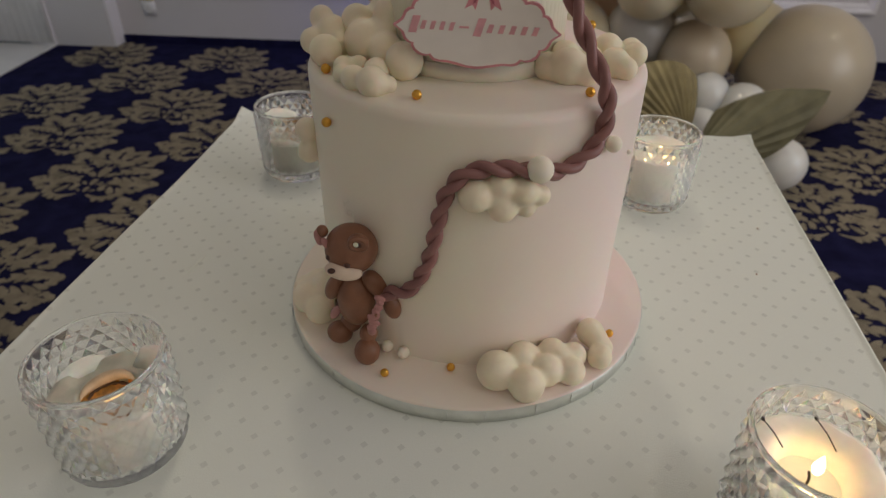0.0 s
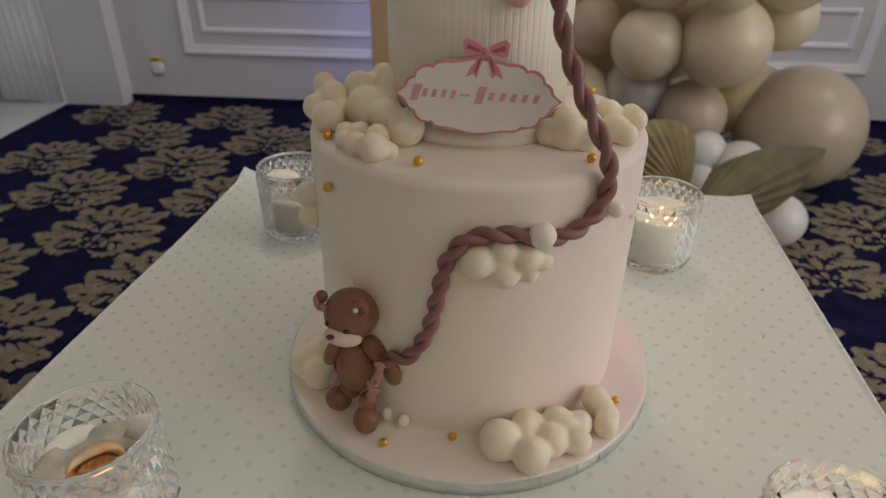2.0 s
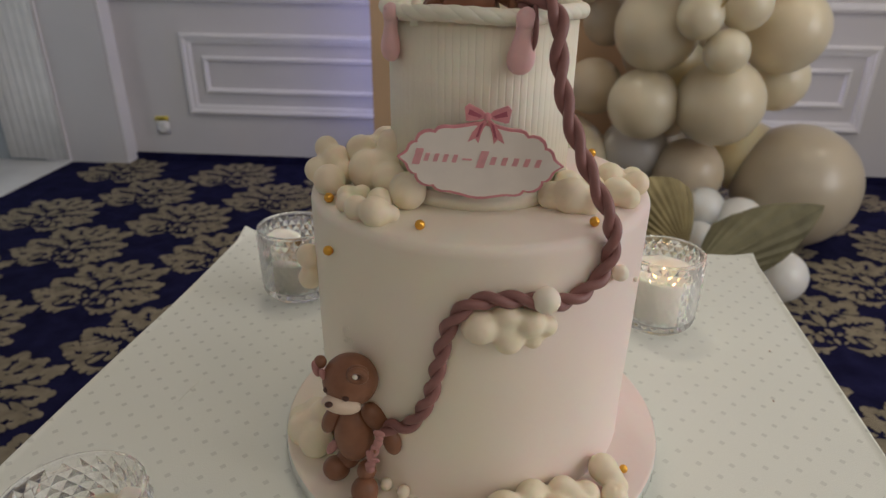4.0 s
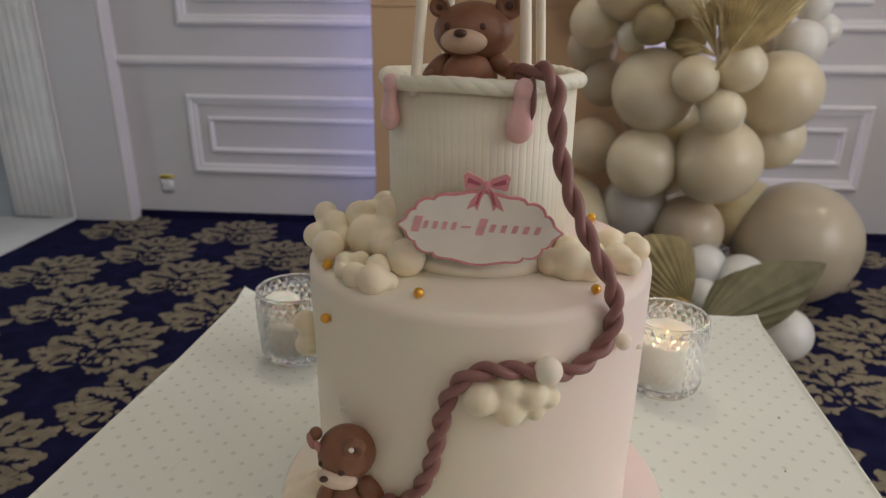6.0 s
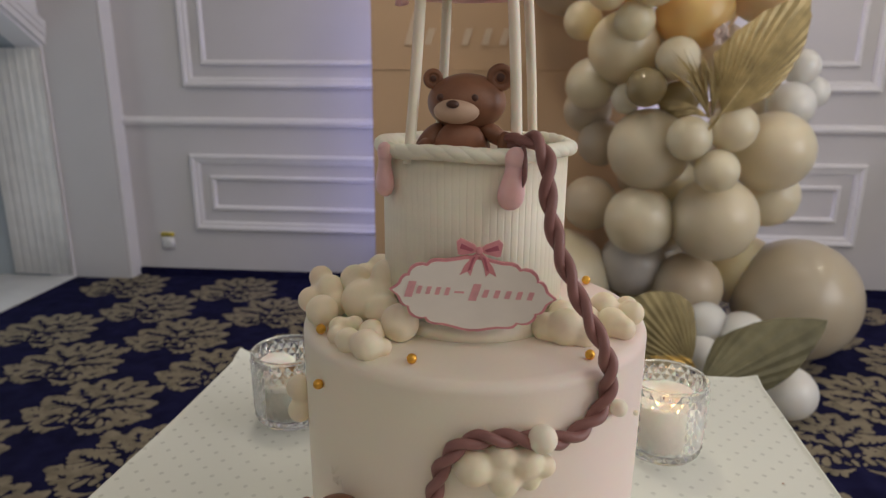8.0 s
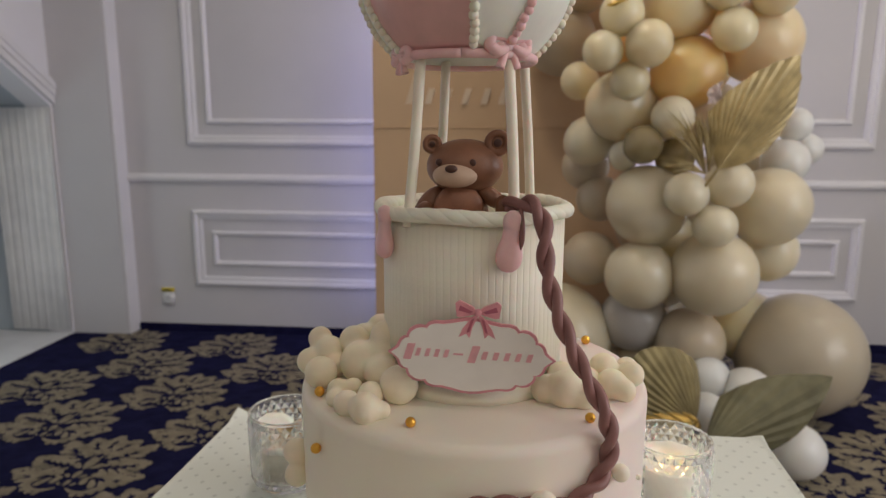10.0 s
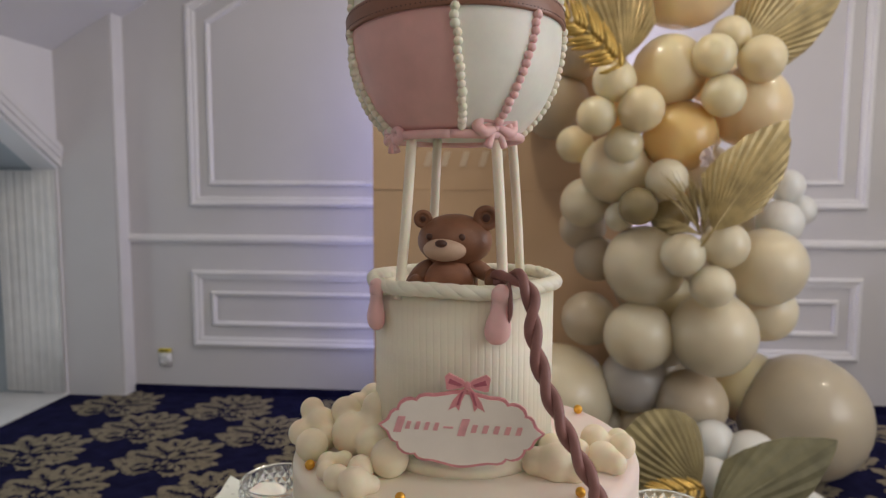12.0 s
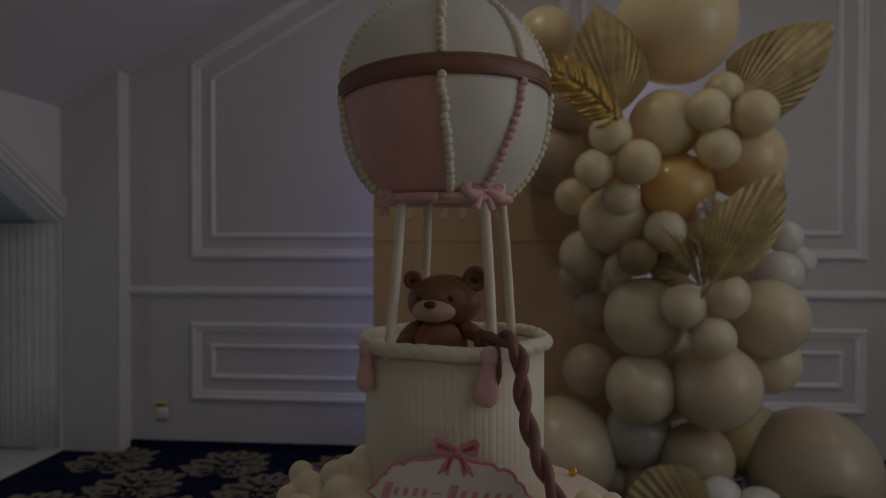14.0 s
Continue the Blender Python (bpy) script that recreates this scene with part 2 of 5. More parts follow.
def part(name, bm, material, parent, label="", smooth=True):
    """One mesh, given in the world's metres, under a thing or a part."""
    ob = obj(name, bm, material, smooth)
    ob.parent = parent
    ob.matrix_parent_inverse = world_of(parent).inverted()
    if label:
        tagged(ob, label)
    return ob


def empty(name, place=(0, 0, 0)):
    ob = new(name)
    ob.location = place
    ob.empty_display_size = 0.05
    return ob


def shared(name, mesh, parent, m):
    """One more piece on the same mesh, placed by m in the world."""
    ob = new(name, mesh)
    ob.parent = parent
    ob.matrix_parent_inverse = world_of(parent).inverted()
    ob.matrix_basis = m
    return ob


def add_box(bm, x0, y0, z0, x1, y1, z1, bevel=0.0):
    r = bmesh.ops.create_cube(bm, size=1.0, matrix=Matrix.Translation(((x0 + x1) / 2, (y0 + y1) / 2, (z0 + z1) / 2)) @ Matrix.Diagonal((x1 - x0, y1 - y0, z1 - z0, 1)))
    if bevel:
        edges = list({e for v in r["verts"] for e in v.link_edges})
        bmesh.ops.bevel(bm, geom=edges, offset=bevel, segments=2, affect="EDGES", clamp_overlap=True)
    return bm


def add_ball(bm, place, r, turn=None, mat_index=0, u=20, v=12):
    """An ellipsoid; r is a radius or three."""
    if isinstance(r, (int, float)):
        r = (r, r, r)
    m = Matrix.Translation(place) @ (turn or Matrix.Identity(4)) @ Matrix.Diagonal((*r, 1))
    made = bmesh.ops.create_uvsphere(bm, u_segments=u, v_segments=v, radius=1.0, matrix=m)
    for f in {f for w in made["verts"] for f in w.link_faces}:
        f.material_index = mat_index
    return bm


def add_lathe(bm, profile, seg=48, cx=0.0, cy=0.0, close=False):
    """Turns rows of (radius, height) about the upright through (cx, cy)."""
    rings = []
    for r, z in profile:
        if r < 1e-6:
            rings.append([bm.verts.new((cx, cy, z))])
        else:
            rings.append([bm.verts.new((cx + r * math.cos(2 * math.pi * k / seg), cy + r * math.sin(2 * math.pi * k / seg), z)) for k in range(seg)])
    pairs = list(zip(rings, rings[1:])) + ([(rings[-1], rings[0])] if close else [])
    for a, b in pairs:
        for k in range(seg):
            n = (k + 1) % seg
            if len(a) == 1 and len(b) == 1:
                continue
            if len(a) == 1:
                bm.faces.new((a[0], b[n], b[k]))
            elif len(b) == 1:
                bm.faces.new((a[k], a[n], b[0]))
            else:
                bm.faces.new((a[k], a[n], b[n], b[k]))
    return bm


def glide(points, steps):
    """A smooth line through the points."""
    pts = [Vector(p) for p in points]
    pts = [2 * pts[0] - pts[1], *pts, 2 * pts[-1] - pts[-2]]
    out = []
    for i in range(1, len(pts) - 2):
        p0, p1, p2, p3 = pts[i - 1 : i + 3]
        for s in range(steps):
            t = s / steps
            out.append(0.5 * (2 * p1 + (p2 - p0) * t + (2 * p0 - 5 * p1 + 4 * p2 - p3) * t * t + (3 * p1 - p0 - 3 * p2 + p3) * t**3))
    return out + [pts[-2]]


def frames_along(line):
    """Two crosswise directions at each point of a line, carried along without twist."""
    side, out = None, []
    for i, p in enumerate(line):
        ahead = (line[min(i + 1, len(line) - 1)] - line[max(i - 1, 0)]).normalized()
        if side is None:
            side = ahead.orthogonal().normalized()
        side = (side - ahead * side.dot(ahead)).normalized()
        out.append((side, ahead.cross(side)))
    return out


def add_tube(bm, line, radius, seg=10, caps=True, closed=False):
    """A round tube along a line; radius is a number or one for each point."""
    line = [Vector(p) for p in line]
    axes = frames_along(line)
    rings = []
    for i, p in enumerate(line):
        r = radius if isinstance(radius, (int, float)) else radius[i]
        a, b = axes[i]
        rings.append([bm.verts.new(p + r * (math.cos(2 * math.pi * k / seg) * a + math.sin(2 * math.pi * k / seg) * b)) for k in range(seg)])
    for a, b in zip(rings, rings[1:]):
        for k in range(seg):
            n = (k + 1) % seg
            bm.faces.new((a[k], a[n], b[n], b[k]))
    if caps:
        bm.faces.new(rings[0][::-1])
        bm.faces.new(rings[-1])
    return bm


def add_twist(bm, line, offset, radius, period, phase=0.0, strands=2, seg=10, tight=None):
    """Strands wound round a line; tight: (run, period) from where they are wound closer."""
    line = [Vector(p) for p in line]
    axes = frames_along(line)
    run = [0.0]
    for a, b in zip(line, line[1:]):
        run.append(run[-1] + (b - a).length)
    for s in range(strands):
        wound = []
        for p, (a, b), d in zip(line, axes, run):
            turns = d / period if not tight or d < tight[0] else tight[0] / period + (d - tight[0]) / tight[1]
            w = phase + 2 * math.pi * (turns + s / strands)
            wound.append(p + offset * (math.cos(w) * a + math.sin(w) * b))
        add_tube(bm, wound, radius, seg)
    return bm


def add_prism(bm, outline, depth, m):
    """A flat outline of (u, v), given depth, put in place by m (u, v, depth along its own axes)."""
    a = [bm.verts.new(m @ Vector((u, v, 0))) for u, v in outline]
    b = [bm.verts.new(m @ Vector((u, v, depth))) for u, v in outline]
    bm.faces.new(a[::-1])
    bm.faces.new(b)
    for k in range(len(a)):
        n = (k + 1) % len(a)
        bm.faces.new((a[k], a[n], b[n], b[k]))
    return bm


def add_moulding(bm, corners, profile, y, closed=True):
    """A mitred moulding on a wall at y (facing -y), along corners (x, z); profile rows are (inward, proud)."""
    n = len(corners)
    pts = [Vector(c) for c in corners]
    rings = []
    for i, p in enumerate(pts):
        a, b = pts[i - 1] if (closed or i) else None, pts[(i + 1) % n] if (closed or i < n - 1) else None
        d1 = (p - a).normalized() if a is not None else (b - p).normalized()
        d2 = (b - p).normalized() if b is not None else d1
        n1, n2 = Vector((-d1.y, d1.x)), Vector((-d2.y, d2.x))
        mit = (n1 + n2) / (1 + n1.dot(n2))
        rings.append([bm.verts.new((p.x + mit.x * u, y - h, p.y + mit.y * u)) for u, h in profile])
    for i in range(n if closed else n - 1):
        a, b = rings[i], rings[(i + 1) % n]
        for k in range(len(profile) - 1):
            bm.faces.new((a[k], a[k + 1], b[k + 1], b[k]))
    return bm


def plain(bm):
    bmesh.ops.recalc_face_normals(bm, faces=bm.faces)
    return bm

# ---- the hall ----
WALL_Y, KNEE_X, PIER_Y, PIER_X = 3.44, -2.37, 3.335, -2.05
FLAT_Z, SLOPE = 3.0, 0.574
EAVE_Z = 1.885
TURN_X = KNEE_X + (FLAT_Z - EAVE_Z) / SLOPE


def slope_z(x):
    return min(FLAT_Z, EAVE_Z + SLOPE * (x - KNEE_X))


bm = bmesh.new()
add_box(bm, -2.37, -4.0, -0.12, 3.1, 3.6, 0.0)
floor = tagged(obj("floor", bm, NAVY, False), "navy fitted carpet with woven beige damask flowers", "carpet", kind="structure")

# gable wall behind the cake, cut along the roof slope
bm = bmesh.new()
add_prism(bm, [(-2.6, -0.1), (3.2, -0.1), (3.2, 3.05), (TURN_X, 3.05), (-2.6, slope_z(KNEE_X) - 0.1)], -0.16, Matrix(((1, 0, 0, 0), (0, 0, -1, WALL_Y), (0, 1, 0, 0), (0, 0, 0, 1))))
tagged(obj("wall_north", plain(bm), WALL, False), "pale grey painted wall with white panel mouldings", "wall", kind="structure")

# pier in the corner, standing a little proud of the gable wall
bm = bmesh.new()
add_prism(bm, [(KNEE_X - 0.05, 0), (PIER_X, 0), (PIER_X, slope_z(PIER_X) + 0.03), (KNEE_X - 0.05, EAVE_Z + 0.02)], WALL_Y - PIER_Y + 0.01, Matrix(((1, 0, 0, 0), (0, 0, 1, PIER_Y), (0, 1, 0, 0), (0, 0, 0, 1))))
bmesh.ops.bevel(bm, geom=[e for e in bm.edges if abs(e.verts[0].co.x - PIER_X) < 1e-4 and abs(e.verts[1].co.x - PIER_X) < 1e-4 and e.verts[0].co.y < PIER_Y + 0.01 and e.verts[1].co.y < PIER_Y + 0.01], offset=0.006, segments=2, affect="EDGES")
tagged(obj("wall_pier", plain(bm), WALL, False), "pale grey painted wall pier in the corner", "wall", kind="structure")
# white board gives the pier's lit side its lighter tone by colour
bm = bmesh.new()
add_box(bm, PIER_X + 0.001, PIER_Y + 0.004, 0, PIER_X + 0.012, WALL_Y, slope_z(PIER_X), 0.002)
tagged(obj("trim", bm, TRIM, False), "white upright board for the lighter lit side of the pier", "trim", kind="structure")

# low side wall with the dormer opening: its head follows a slope
HEAD = [(3.322, 1.246), (2.85, 1.539), (2.4, 1.818)]
bm = bmesh.new()
to_side = Matrix(((0, 0, -1, KNEE_X), (1, 0, 0, 0), (0, 1, 0, 0), (0, 0, 0, 1)))
add_prism(bm, [(3.6, -0.1), (3.6, EAVE_Z + 0.05), (2.4, EAVE_Z + 0.05), *HEAD[::-1], (3.322, -0.1)], 0.14, to_side)
add_prism(bm, [(2.4, EAVE_Z + 0.05), (-4.1, EAVE_Z + 0.05), (-4.1, -0.1), (1.2, -0.1), (1.2, 1.818), (2.4, 1.818)], 0.14, to_side)
tagged(obj("wall_west", plain(bm), CEIL, False), "low white side wall with a dormer opening", "wall", kind="structure")

# trim that follows the sloping head of the opening
bm = bmesh.new()
prof = [(0.0, 0.0), (0.0, 0.022), (0.03, 0.022), (0.034, 0.030), (0.06, 0.030), (0.066, 0.036), (0.095, 0.036), (0.1, 0.0)]
d = Vector((HEAD[2][0] - HEAD[0][0], HEAD[2][1] - HEAD[0][1])).normalized()
n = Vector((-d.y, d.x)) * -1
rings = []
for y, z in ((3.335, HEAD[0][1] - 0.008), HEAD[2]):
    rings.append([bm.verts.new((KNEE_X + h, y + (n.x if n.y > 0 else -n.x) * (u + 0.015), z + abs(n.y) * (u + 0.015))) for u, h in prof])
for k in range(len(prof) - 1):
    bm.faces.new((rings[0][k], rings[0][k + 1], rings[1][k + 1], rings[1][k]))
bm.faces.new(rings[0])
bm.faces.new(rings[1][::-1])
tagged(obj("trim_dormer", plain(bm), TRIM, False), "white stepped trim along the sloping dormer head", "trim", kind="structure")

# the niche behind the opening
bm = bmesh.new()
add_box(bm, -3.2, 3.330, -0.1, KNEE_X - 0.14, 3.45, 2.0)
add_box(bm, -3.25, 1.1, -0.1, -3.1, 3.45, 2.0)
add_box(bm, -3.2, 1.05, -0.1, KNEE_X - 0.14, 1.2, 2.0)
tagged(obj("wall_niche", bm, NICHE, False), "pale teal walls of the dormer niche", "wall", kind="structure")
bm = bmesh.new()
add_prism(bm, [(3.34, 1.237), (2.4, 1.822), (1.1, 1.822), (1.1, 1.94), (2.4, 1.94), (3.34, 1.36)], 0.77, Matrix(((0, 0, -1, KNEE_X - 0.14), (1, 0, 0, 0), (0, 1, 0, 0), (0, 0, 0, 1))))
tagged(obj("ceiling_niche", plain(bm), NICHE, False), "sloping teal-grey ceiling of the dormer niche", "ceiling", kind="structure")
bm = bmesh.new()
add_box(bm, -3.2, 1.1, -0.12, KNEE_X, 3.33, 0.006, 0.004)
tagged(obj("floor_niche", bm, STONE, False), "pale floor slab inside the dormer niche", "floor", kind="structure")

# pleated curtain hanging on the cheek of the niche
bm = bmesh.new()
cols = []
for k in range(133):
    x = -2.712 + 0.338 * k / 132
    y = 3.308 + 0.0014 * math.sin(2 * math.pi * k / 6) + 0.002 * math.sin(k * 0.37)
    cols.append([bm.verts.new((x + 0.0015 * math.sin(j * 2 + k * 0.2), y, z)) for j, z in enumerate((0.02, 0.4, 0.8, 1.236))])
for a, b in zip(cols, cols[1:]):
    for j in range(3):
        bm.faces.new((a[j], b[j], b[j + 1], a[j + 1]))
curtain = tagged(obj("curtain", bm, CURTAIN), "white finely pleated curtain hanging in the niche", "curtain")
curtain.modifiers.new("thick", "SOLIDIFY").thickness = 0.002

# ceiling: slope, then flat
bm = bmesh.new()
add_prism(bm, [(-2.6, EAVE_Z - SLOPE * 0.27), (TURN_X, FLAT_Z), (3.2, FLAT_Z), (3.2, FLAT_Z + 0.1), (TURN_X, FLAT_Z + 0.1), (-2.6, EAVE_Z - SLOPE * 0.27 + 0.12)], 7.7, Matrix(((1, 0, 0, 0), (0, 0, 1, -4.1), (0, 1, 0, 0), (0, 0, 0, 1))))
tagged(obj("ceiling", plain(bm), CEIL, False), "white attic ceiling sloping down to the side", "ceiling", kind="structure")
# unseen side wall; its window opening is assumed, to go with the key light
bm = bmesh.new()
add_box(bm, 3.1, -4.1, -0.1, 3.25, -1.0, 3.05)
add_box(bm, 3.1, 1.4, -0.1, 3.25, 3.6, 3.05)
add_box(bm, 3.1, -1.0, -0.1, 3.25, 1.4, 0.8)
add_box(bm, 3.1, -1.0, 2.4, 3.25, 1.4, 3.05)
tagged(obj("wall_east", bm, WALL, False), "unseen pale grey painted wall with an assumed wide window opening", "wall", kind="structure")
bm = bmesh.new()
add_box(bm, -2.5, -4.2, -0.1, 3.2, -4.0, 3.05)
tagged(obj("wall_south", bm, WALL, False), "plain pale grey painted wall", "wall", kind="structure")

# panel mouldings and rail on the gable wall
OUTER = [(0.0, 0.0), (0.0, 0.016), (0.012, 0.024), (0.024, 0.022), (0.03, 0.014), (0.042, 0.014), (0.048, 0.009), (0.052, 0.009), (0.054, 0.0)]
INNER = [(0.0, 0.0), (0.0, 0.010), (0.008, 0.017), (0.018, 0.016), (0.026, 0.008), (0.028, 0.0)]


def wall_frame(outer, inner):
    for ring, prof in ((outer, OUTER), (inner, INNER)):
        bm = bmesh.new()
        add_moulding(bm, ring, prof, WALL_Y)
        tagged(obj("wall_moulding", plain(bm), TRIM, False), "white gloss panel moulding on the grey wall", "moulding", kind="structure")


# corners run anticlockwise as the wall is looked at, so that the profile grows inward
wall_frame([(-1.685, 0.268), (-0.15, 0.268), (-0.15, 0.694), (-1.685, 0.694)], [(-1.578, 0.384), (-0.26, 0.384), (-0.26, 0.578), (-1.578, 0.578)])
wall_frame([(0.31, 0.268), (1.837, 0.268), (1.837, 0.698), (0.31, 0.698)], [(0.42, 0.394), (1.728, 0.394), (1.728, 0.586), (0.42, 0.586)])
wall_frame([(-1.682, 1.046), (-0.15, 1.046), (-0.15, 2.86), (-1.682 + (2.86 - 2.113) / SLOPE, 2.86), (-1.682, 2.113)],
           [(-1.575, 1.158), (-0.26, 1.158), (-0.26, 2.72), (-1.575 + (2.72 - 2.03) / SLOPE, 2.72), (-1.575, 2.03)])
wall_frame([(0.31, 1.046), (1.838, 1.046), (1.838, 2.86), (0.31, 2.86)], [(0.42, 1.166), (1.72, 1.166), (1.72, 2.74), (0.42, 2.74)])
bm = bmesh.new()
add_moulding(bm, [(PIER_X + 0.012, 0.845), (3.1, 0.845)], [(0.0, 0.0), (0.0, 0.012), (0.008, 0.02), (0.02, 0.024), (0.032, 0.02), (0.042, 0.012), (0.046, 0.0)], WALL_Y, closed=False)
tagged(obj("wall_rail", plain(bm), TRIM, False), "white dado rail moulding along the grey wall", "rail", kind="structure")

# navy strip added as the dark shadow line where carpet and wall meet
bm = bmesh.new()
add_box(bm, PIER_X + 0.012, WALL_Y - 0.016, 0.0, 3.1, WALL_Y, 0.04, 0.003)
tagged(obj("foot_shadow_strip", bm, NAVY, False), "low navy strip in place of the shadow along the wall foot", "skirting", kind="structure")


# ---- socket ----
def wall_socket(x, z):
    s = empty("wall_socket", (x, WALL_Y, z))
    bm = bmesh.new()
    add_box(bm, x - 0.037, WALL_Y - 0.012, z - 0.04, x + 0.037, WALL_Y, z + 0.04, 0.005)
    plate = part("plate", bm, PLASTIC, s)
    bm = bmesh.new()
    add_lathe(bm, [(0.023, 0.0), (0.023, 0.004), (0.019, 0.004), (0.018, -0.004), (0.0, -0.004)], 24)
    bmesh.ops.transform(bm, matrix=Matrix.Translation((x, WALL_Y - 0.012, z)) @ Matrix.Rotation(radians(90), 4, "X"), verts=bm.verts)
    part("socket_well", plain(bm), PLASTIC, s)
    for dx in (-0.0095, 0.0095):
        bm = bmesh.new()
        add_lathe(bm, [(0.0, 0.0), (0.0028, 0.0), (0.0028, 0.001), (0.0, 0.001)], 10)
        bmesh.ops.transform(bm, matrix=Matrix.Translation((x + dx, WALL_Y - 0.0085, z)) @ Matrix.Rotation(radians(90), 4, "X"), verts=bm.verts)
        part("pin_hole", bm, WICK, plate)
    bm = bmesh.new()
    add_box(bm, x - 0.036, WALL_Y - 0.0135, z + 0.042, x + 0.036, WALL_Y, z + 0.062, 0.001)
    sticker = part("sticker", bm, YELLOW, s, "small yellow sticker")
    bm = bmesh.new()
    add_box(bm, x - 0.024, WALL_Y - 0.0142, z + 0.049, x + 0.02, WALL_Y - 0.0134, z + 0.055)
    part("sticker_print", bm, WICK, sticker)
    return tagged(s, "white plastic wall socket with a yellow sticker above", "socket")


wall_socket(-1.858, 0.185)


# ---- assumed ceiling lights, out of view ----
def downlight(x, y):
    d = empty("ceiling_light", (x, y, FLAT_Z))
    bm = bmesh.new()
    add_lathe(bm, [(0.115, FLAT_Z), (0.115, FLAT_Z - 0.012), (0.095, FLAT_Z - 0.016), (0.09, FLAT_Z - 0.004)], 32, x, y)
    part("trim_ring", plain(bm), PLASTIC, d)
    bm = bmesh.new()
    add_lathe(bm, [(0.0, FLAT_Z - 0.004), (0.09, FLAT_Z - 0.004)], 32, x, y)
    part("diffuser", plain(bm), LAMP_GLOW, d)
    tagged(d, "unseen, assumed round recessed ceiling light with a white ring", "ceiling light", "ceiling lights")


for x, y, power in DOWNLIGHTS:
    downlight(x, y)

# ---- backdrop board with its lettering ----
BOARD_Y = 3.1
board = empty("backdrop_board", (-0.05, BOARD_Y, 0))
outline = [(-0.604, 0.0), (0.62, 0.0), (0.62, 1.5)]
outline += [(0.008 + 0.612 * math.cos(a), 1.5 + 0.612 * math.sin(a)) for a in [math.pi * k / 24 for k in range(1, 24)]]
outline += [(-0.604, 1.5)]
bm = bmesh.new()
add_prism(bm, outline, 0.018, Matrix(((1, 0, 0, 0), (0, 0, 1, BOARD_Y), (0, 1, 0, 0), (0, 0, 0, 1))))
part("panel", plain(bm), PANEL, board, smooth=False)
bm = bmesh.new()
add_box(bm, -0.604, BOARD_Y - 0.004, 1.139, 0.62, BOARD_Y + 0.001, 1.1425)
part("joint_strip", bm, PANEL, board)
for x in (-0.45, 0.46):
    bm = bmesh.new()
    add_box(bm, x, BOARD_Y + 0.018, 0, x + 0.04, BOARD_Y + 0.05, 1.5, 0.003)
    add_box(bm, x, BOARD_Y + 0.05, 0, x + 0.04, BOARD_Y + 0.25, 0.03, 0.003)
    part("stay", bm, PANEL, board)
tagged(board, "champagne arched backdrop board standing before the wall", "backdrop")
# the white word on the board, as plain bars
lettering = empty("lettering", (-0.2, BOARD_Y, 1.3))
for k, (x, tall) in enumerate(((-0.45, 0.14), (-0.36, 0.07), (-0.28, 0.07), (-0.19, 0.07), (-0.10, 0.07), (-0.02, 0.07))):
    bm = bmesh.new()
    add_prism(bm, [(x, 1.25), (x + 0.03, 1.25), (x + 0.03 + tall * 0.3, 1.25 + tall), (x + tall * 0.3, 1.25 + tall)], -0.008, Matrix(((1, 0, 0, 0), (0, 0, 1, BOARD_Y - 0.0005), (0, 1, 0, 0), (0, 0, 0, 1))))
    part("bar", plain(bm), LETTER, lettering, smooth=False)
tagged(lettering, "white raised bars of lettering on the champagne board", "lettering")

# ---- table with cloth ----
TABLE = 0.75
CORNERS = [Vector(c) for c in ((-0.398, 0.10), (0.279, 0.10), (0.324, 0.826), (-0.356, 0.830))]


def rounded(corners, r, steps=5):
    out = []
    n = len(corners)
    for i, c in enumerate(corners):
        a, b = (corners[i - 1] - c).normalized(), (corners[(i + 1) % n] - c).normalized()
        p, q = c + a * r, c + b * r
        out += [(p * (1 - t) ** 2 + c * 2 * t * (1 - t) + q * t * t) for t in [k / steps for k in range(steps + 1)]]
    return out


def even(loop, count):
    """Evenly spaced points round a closed outline."""
    runs, total = [], 0.0
    for i, p in enumerate(loop):
        d = (loop[(i + 1) % len(loop)] - p).length
        runs.append((total, d, p, loop[(i + 1) % len(loop)]))
        total += d
    out, j = [], 0
    for k in range(count):
        s = total * k / count
        while j + 1 < len(runs) and runs[j + 1][0] <= s:
            j += 1
        s0, d, p, q = runs[j]
        out.append(p + (q - p) * ((s - s0) / max(d, 1e-9)))
    return out


table = empty("table", (-0.04, 0.46, 0))
bm = bmesh.new()
inset = [c + (Vector((-0.038, 0.464)) - c) * 0.02 for c in CORNERS]
add_prism(bm, [tuple(p) for p in rounded(inset, 0.01)], -0.022, Matrix.Translation((0, 0, TABLE - 0.006)))
part("tabletop", plain(bm), TRIM, table, smooth=False)
for c in CORNERS:
    p = c + (Vector((-0.038, 0.464)) - c) * 0.16
    bm = bmesh.new()
    add_lathe(bm, [(0.0, 0.0), (0.018, 0.0), (0.018, 0.72), (0.0, 0.72)], 16, p.x, p.y)
    part("leg", plain(bm), FOIL, table)
tagged(table, "small square table hidden under a white cloth", "table")

bm = bmesh.new()
loop = even(rounded(CORNERS, 0.006), 240)
mid = Vector((-0.038, 0.464))
for p in loop:
    # the cloth pulls in a little along one side, before the far corner
    if p.x < -0.34 and p.y > 0.5:
        p.x += 0.003 * math.sin(math.pi * min(1.0, (p.y - 0.5) / 0.32)) ** 2


def tuft(p, f):
    """How far the bunched cloth stands up at its far corners."""
    far = mid + (p - mid) * f
    return sum(h * math.exp(-(((far - c).length / w) ** 2)) for c, h, w in ((CORNERS[3], 0.013, 0.016), (CORNERS[2], 0.007, 0.014)))


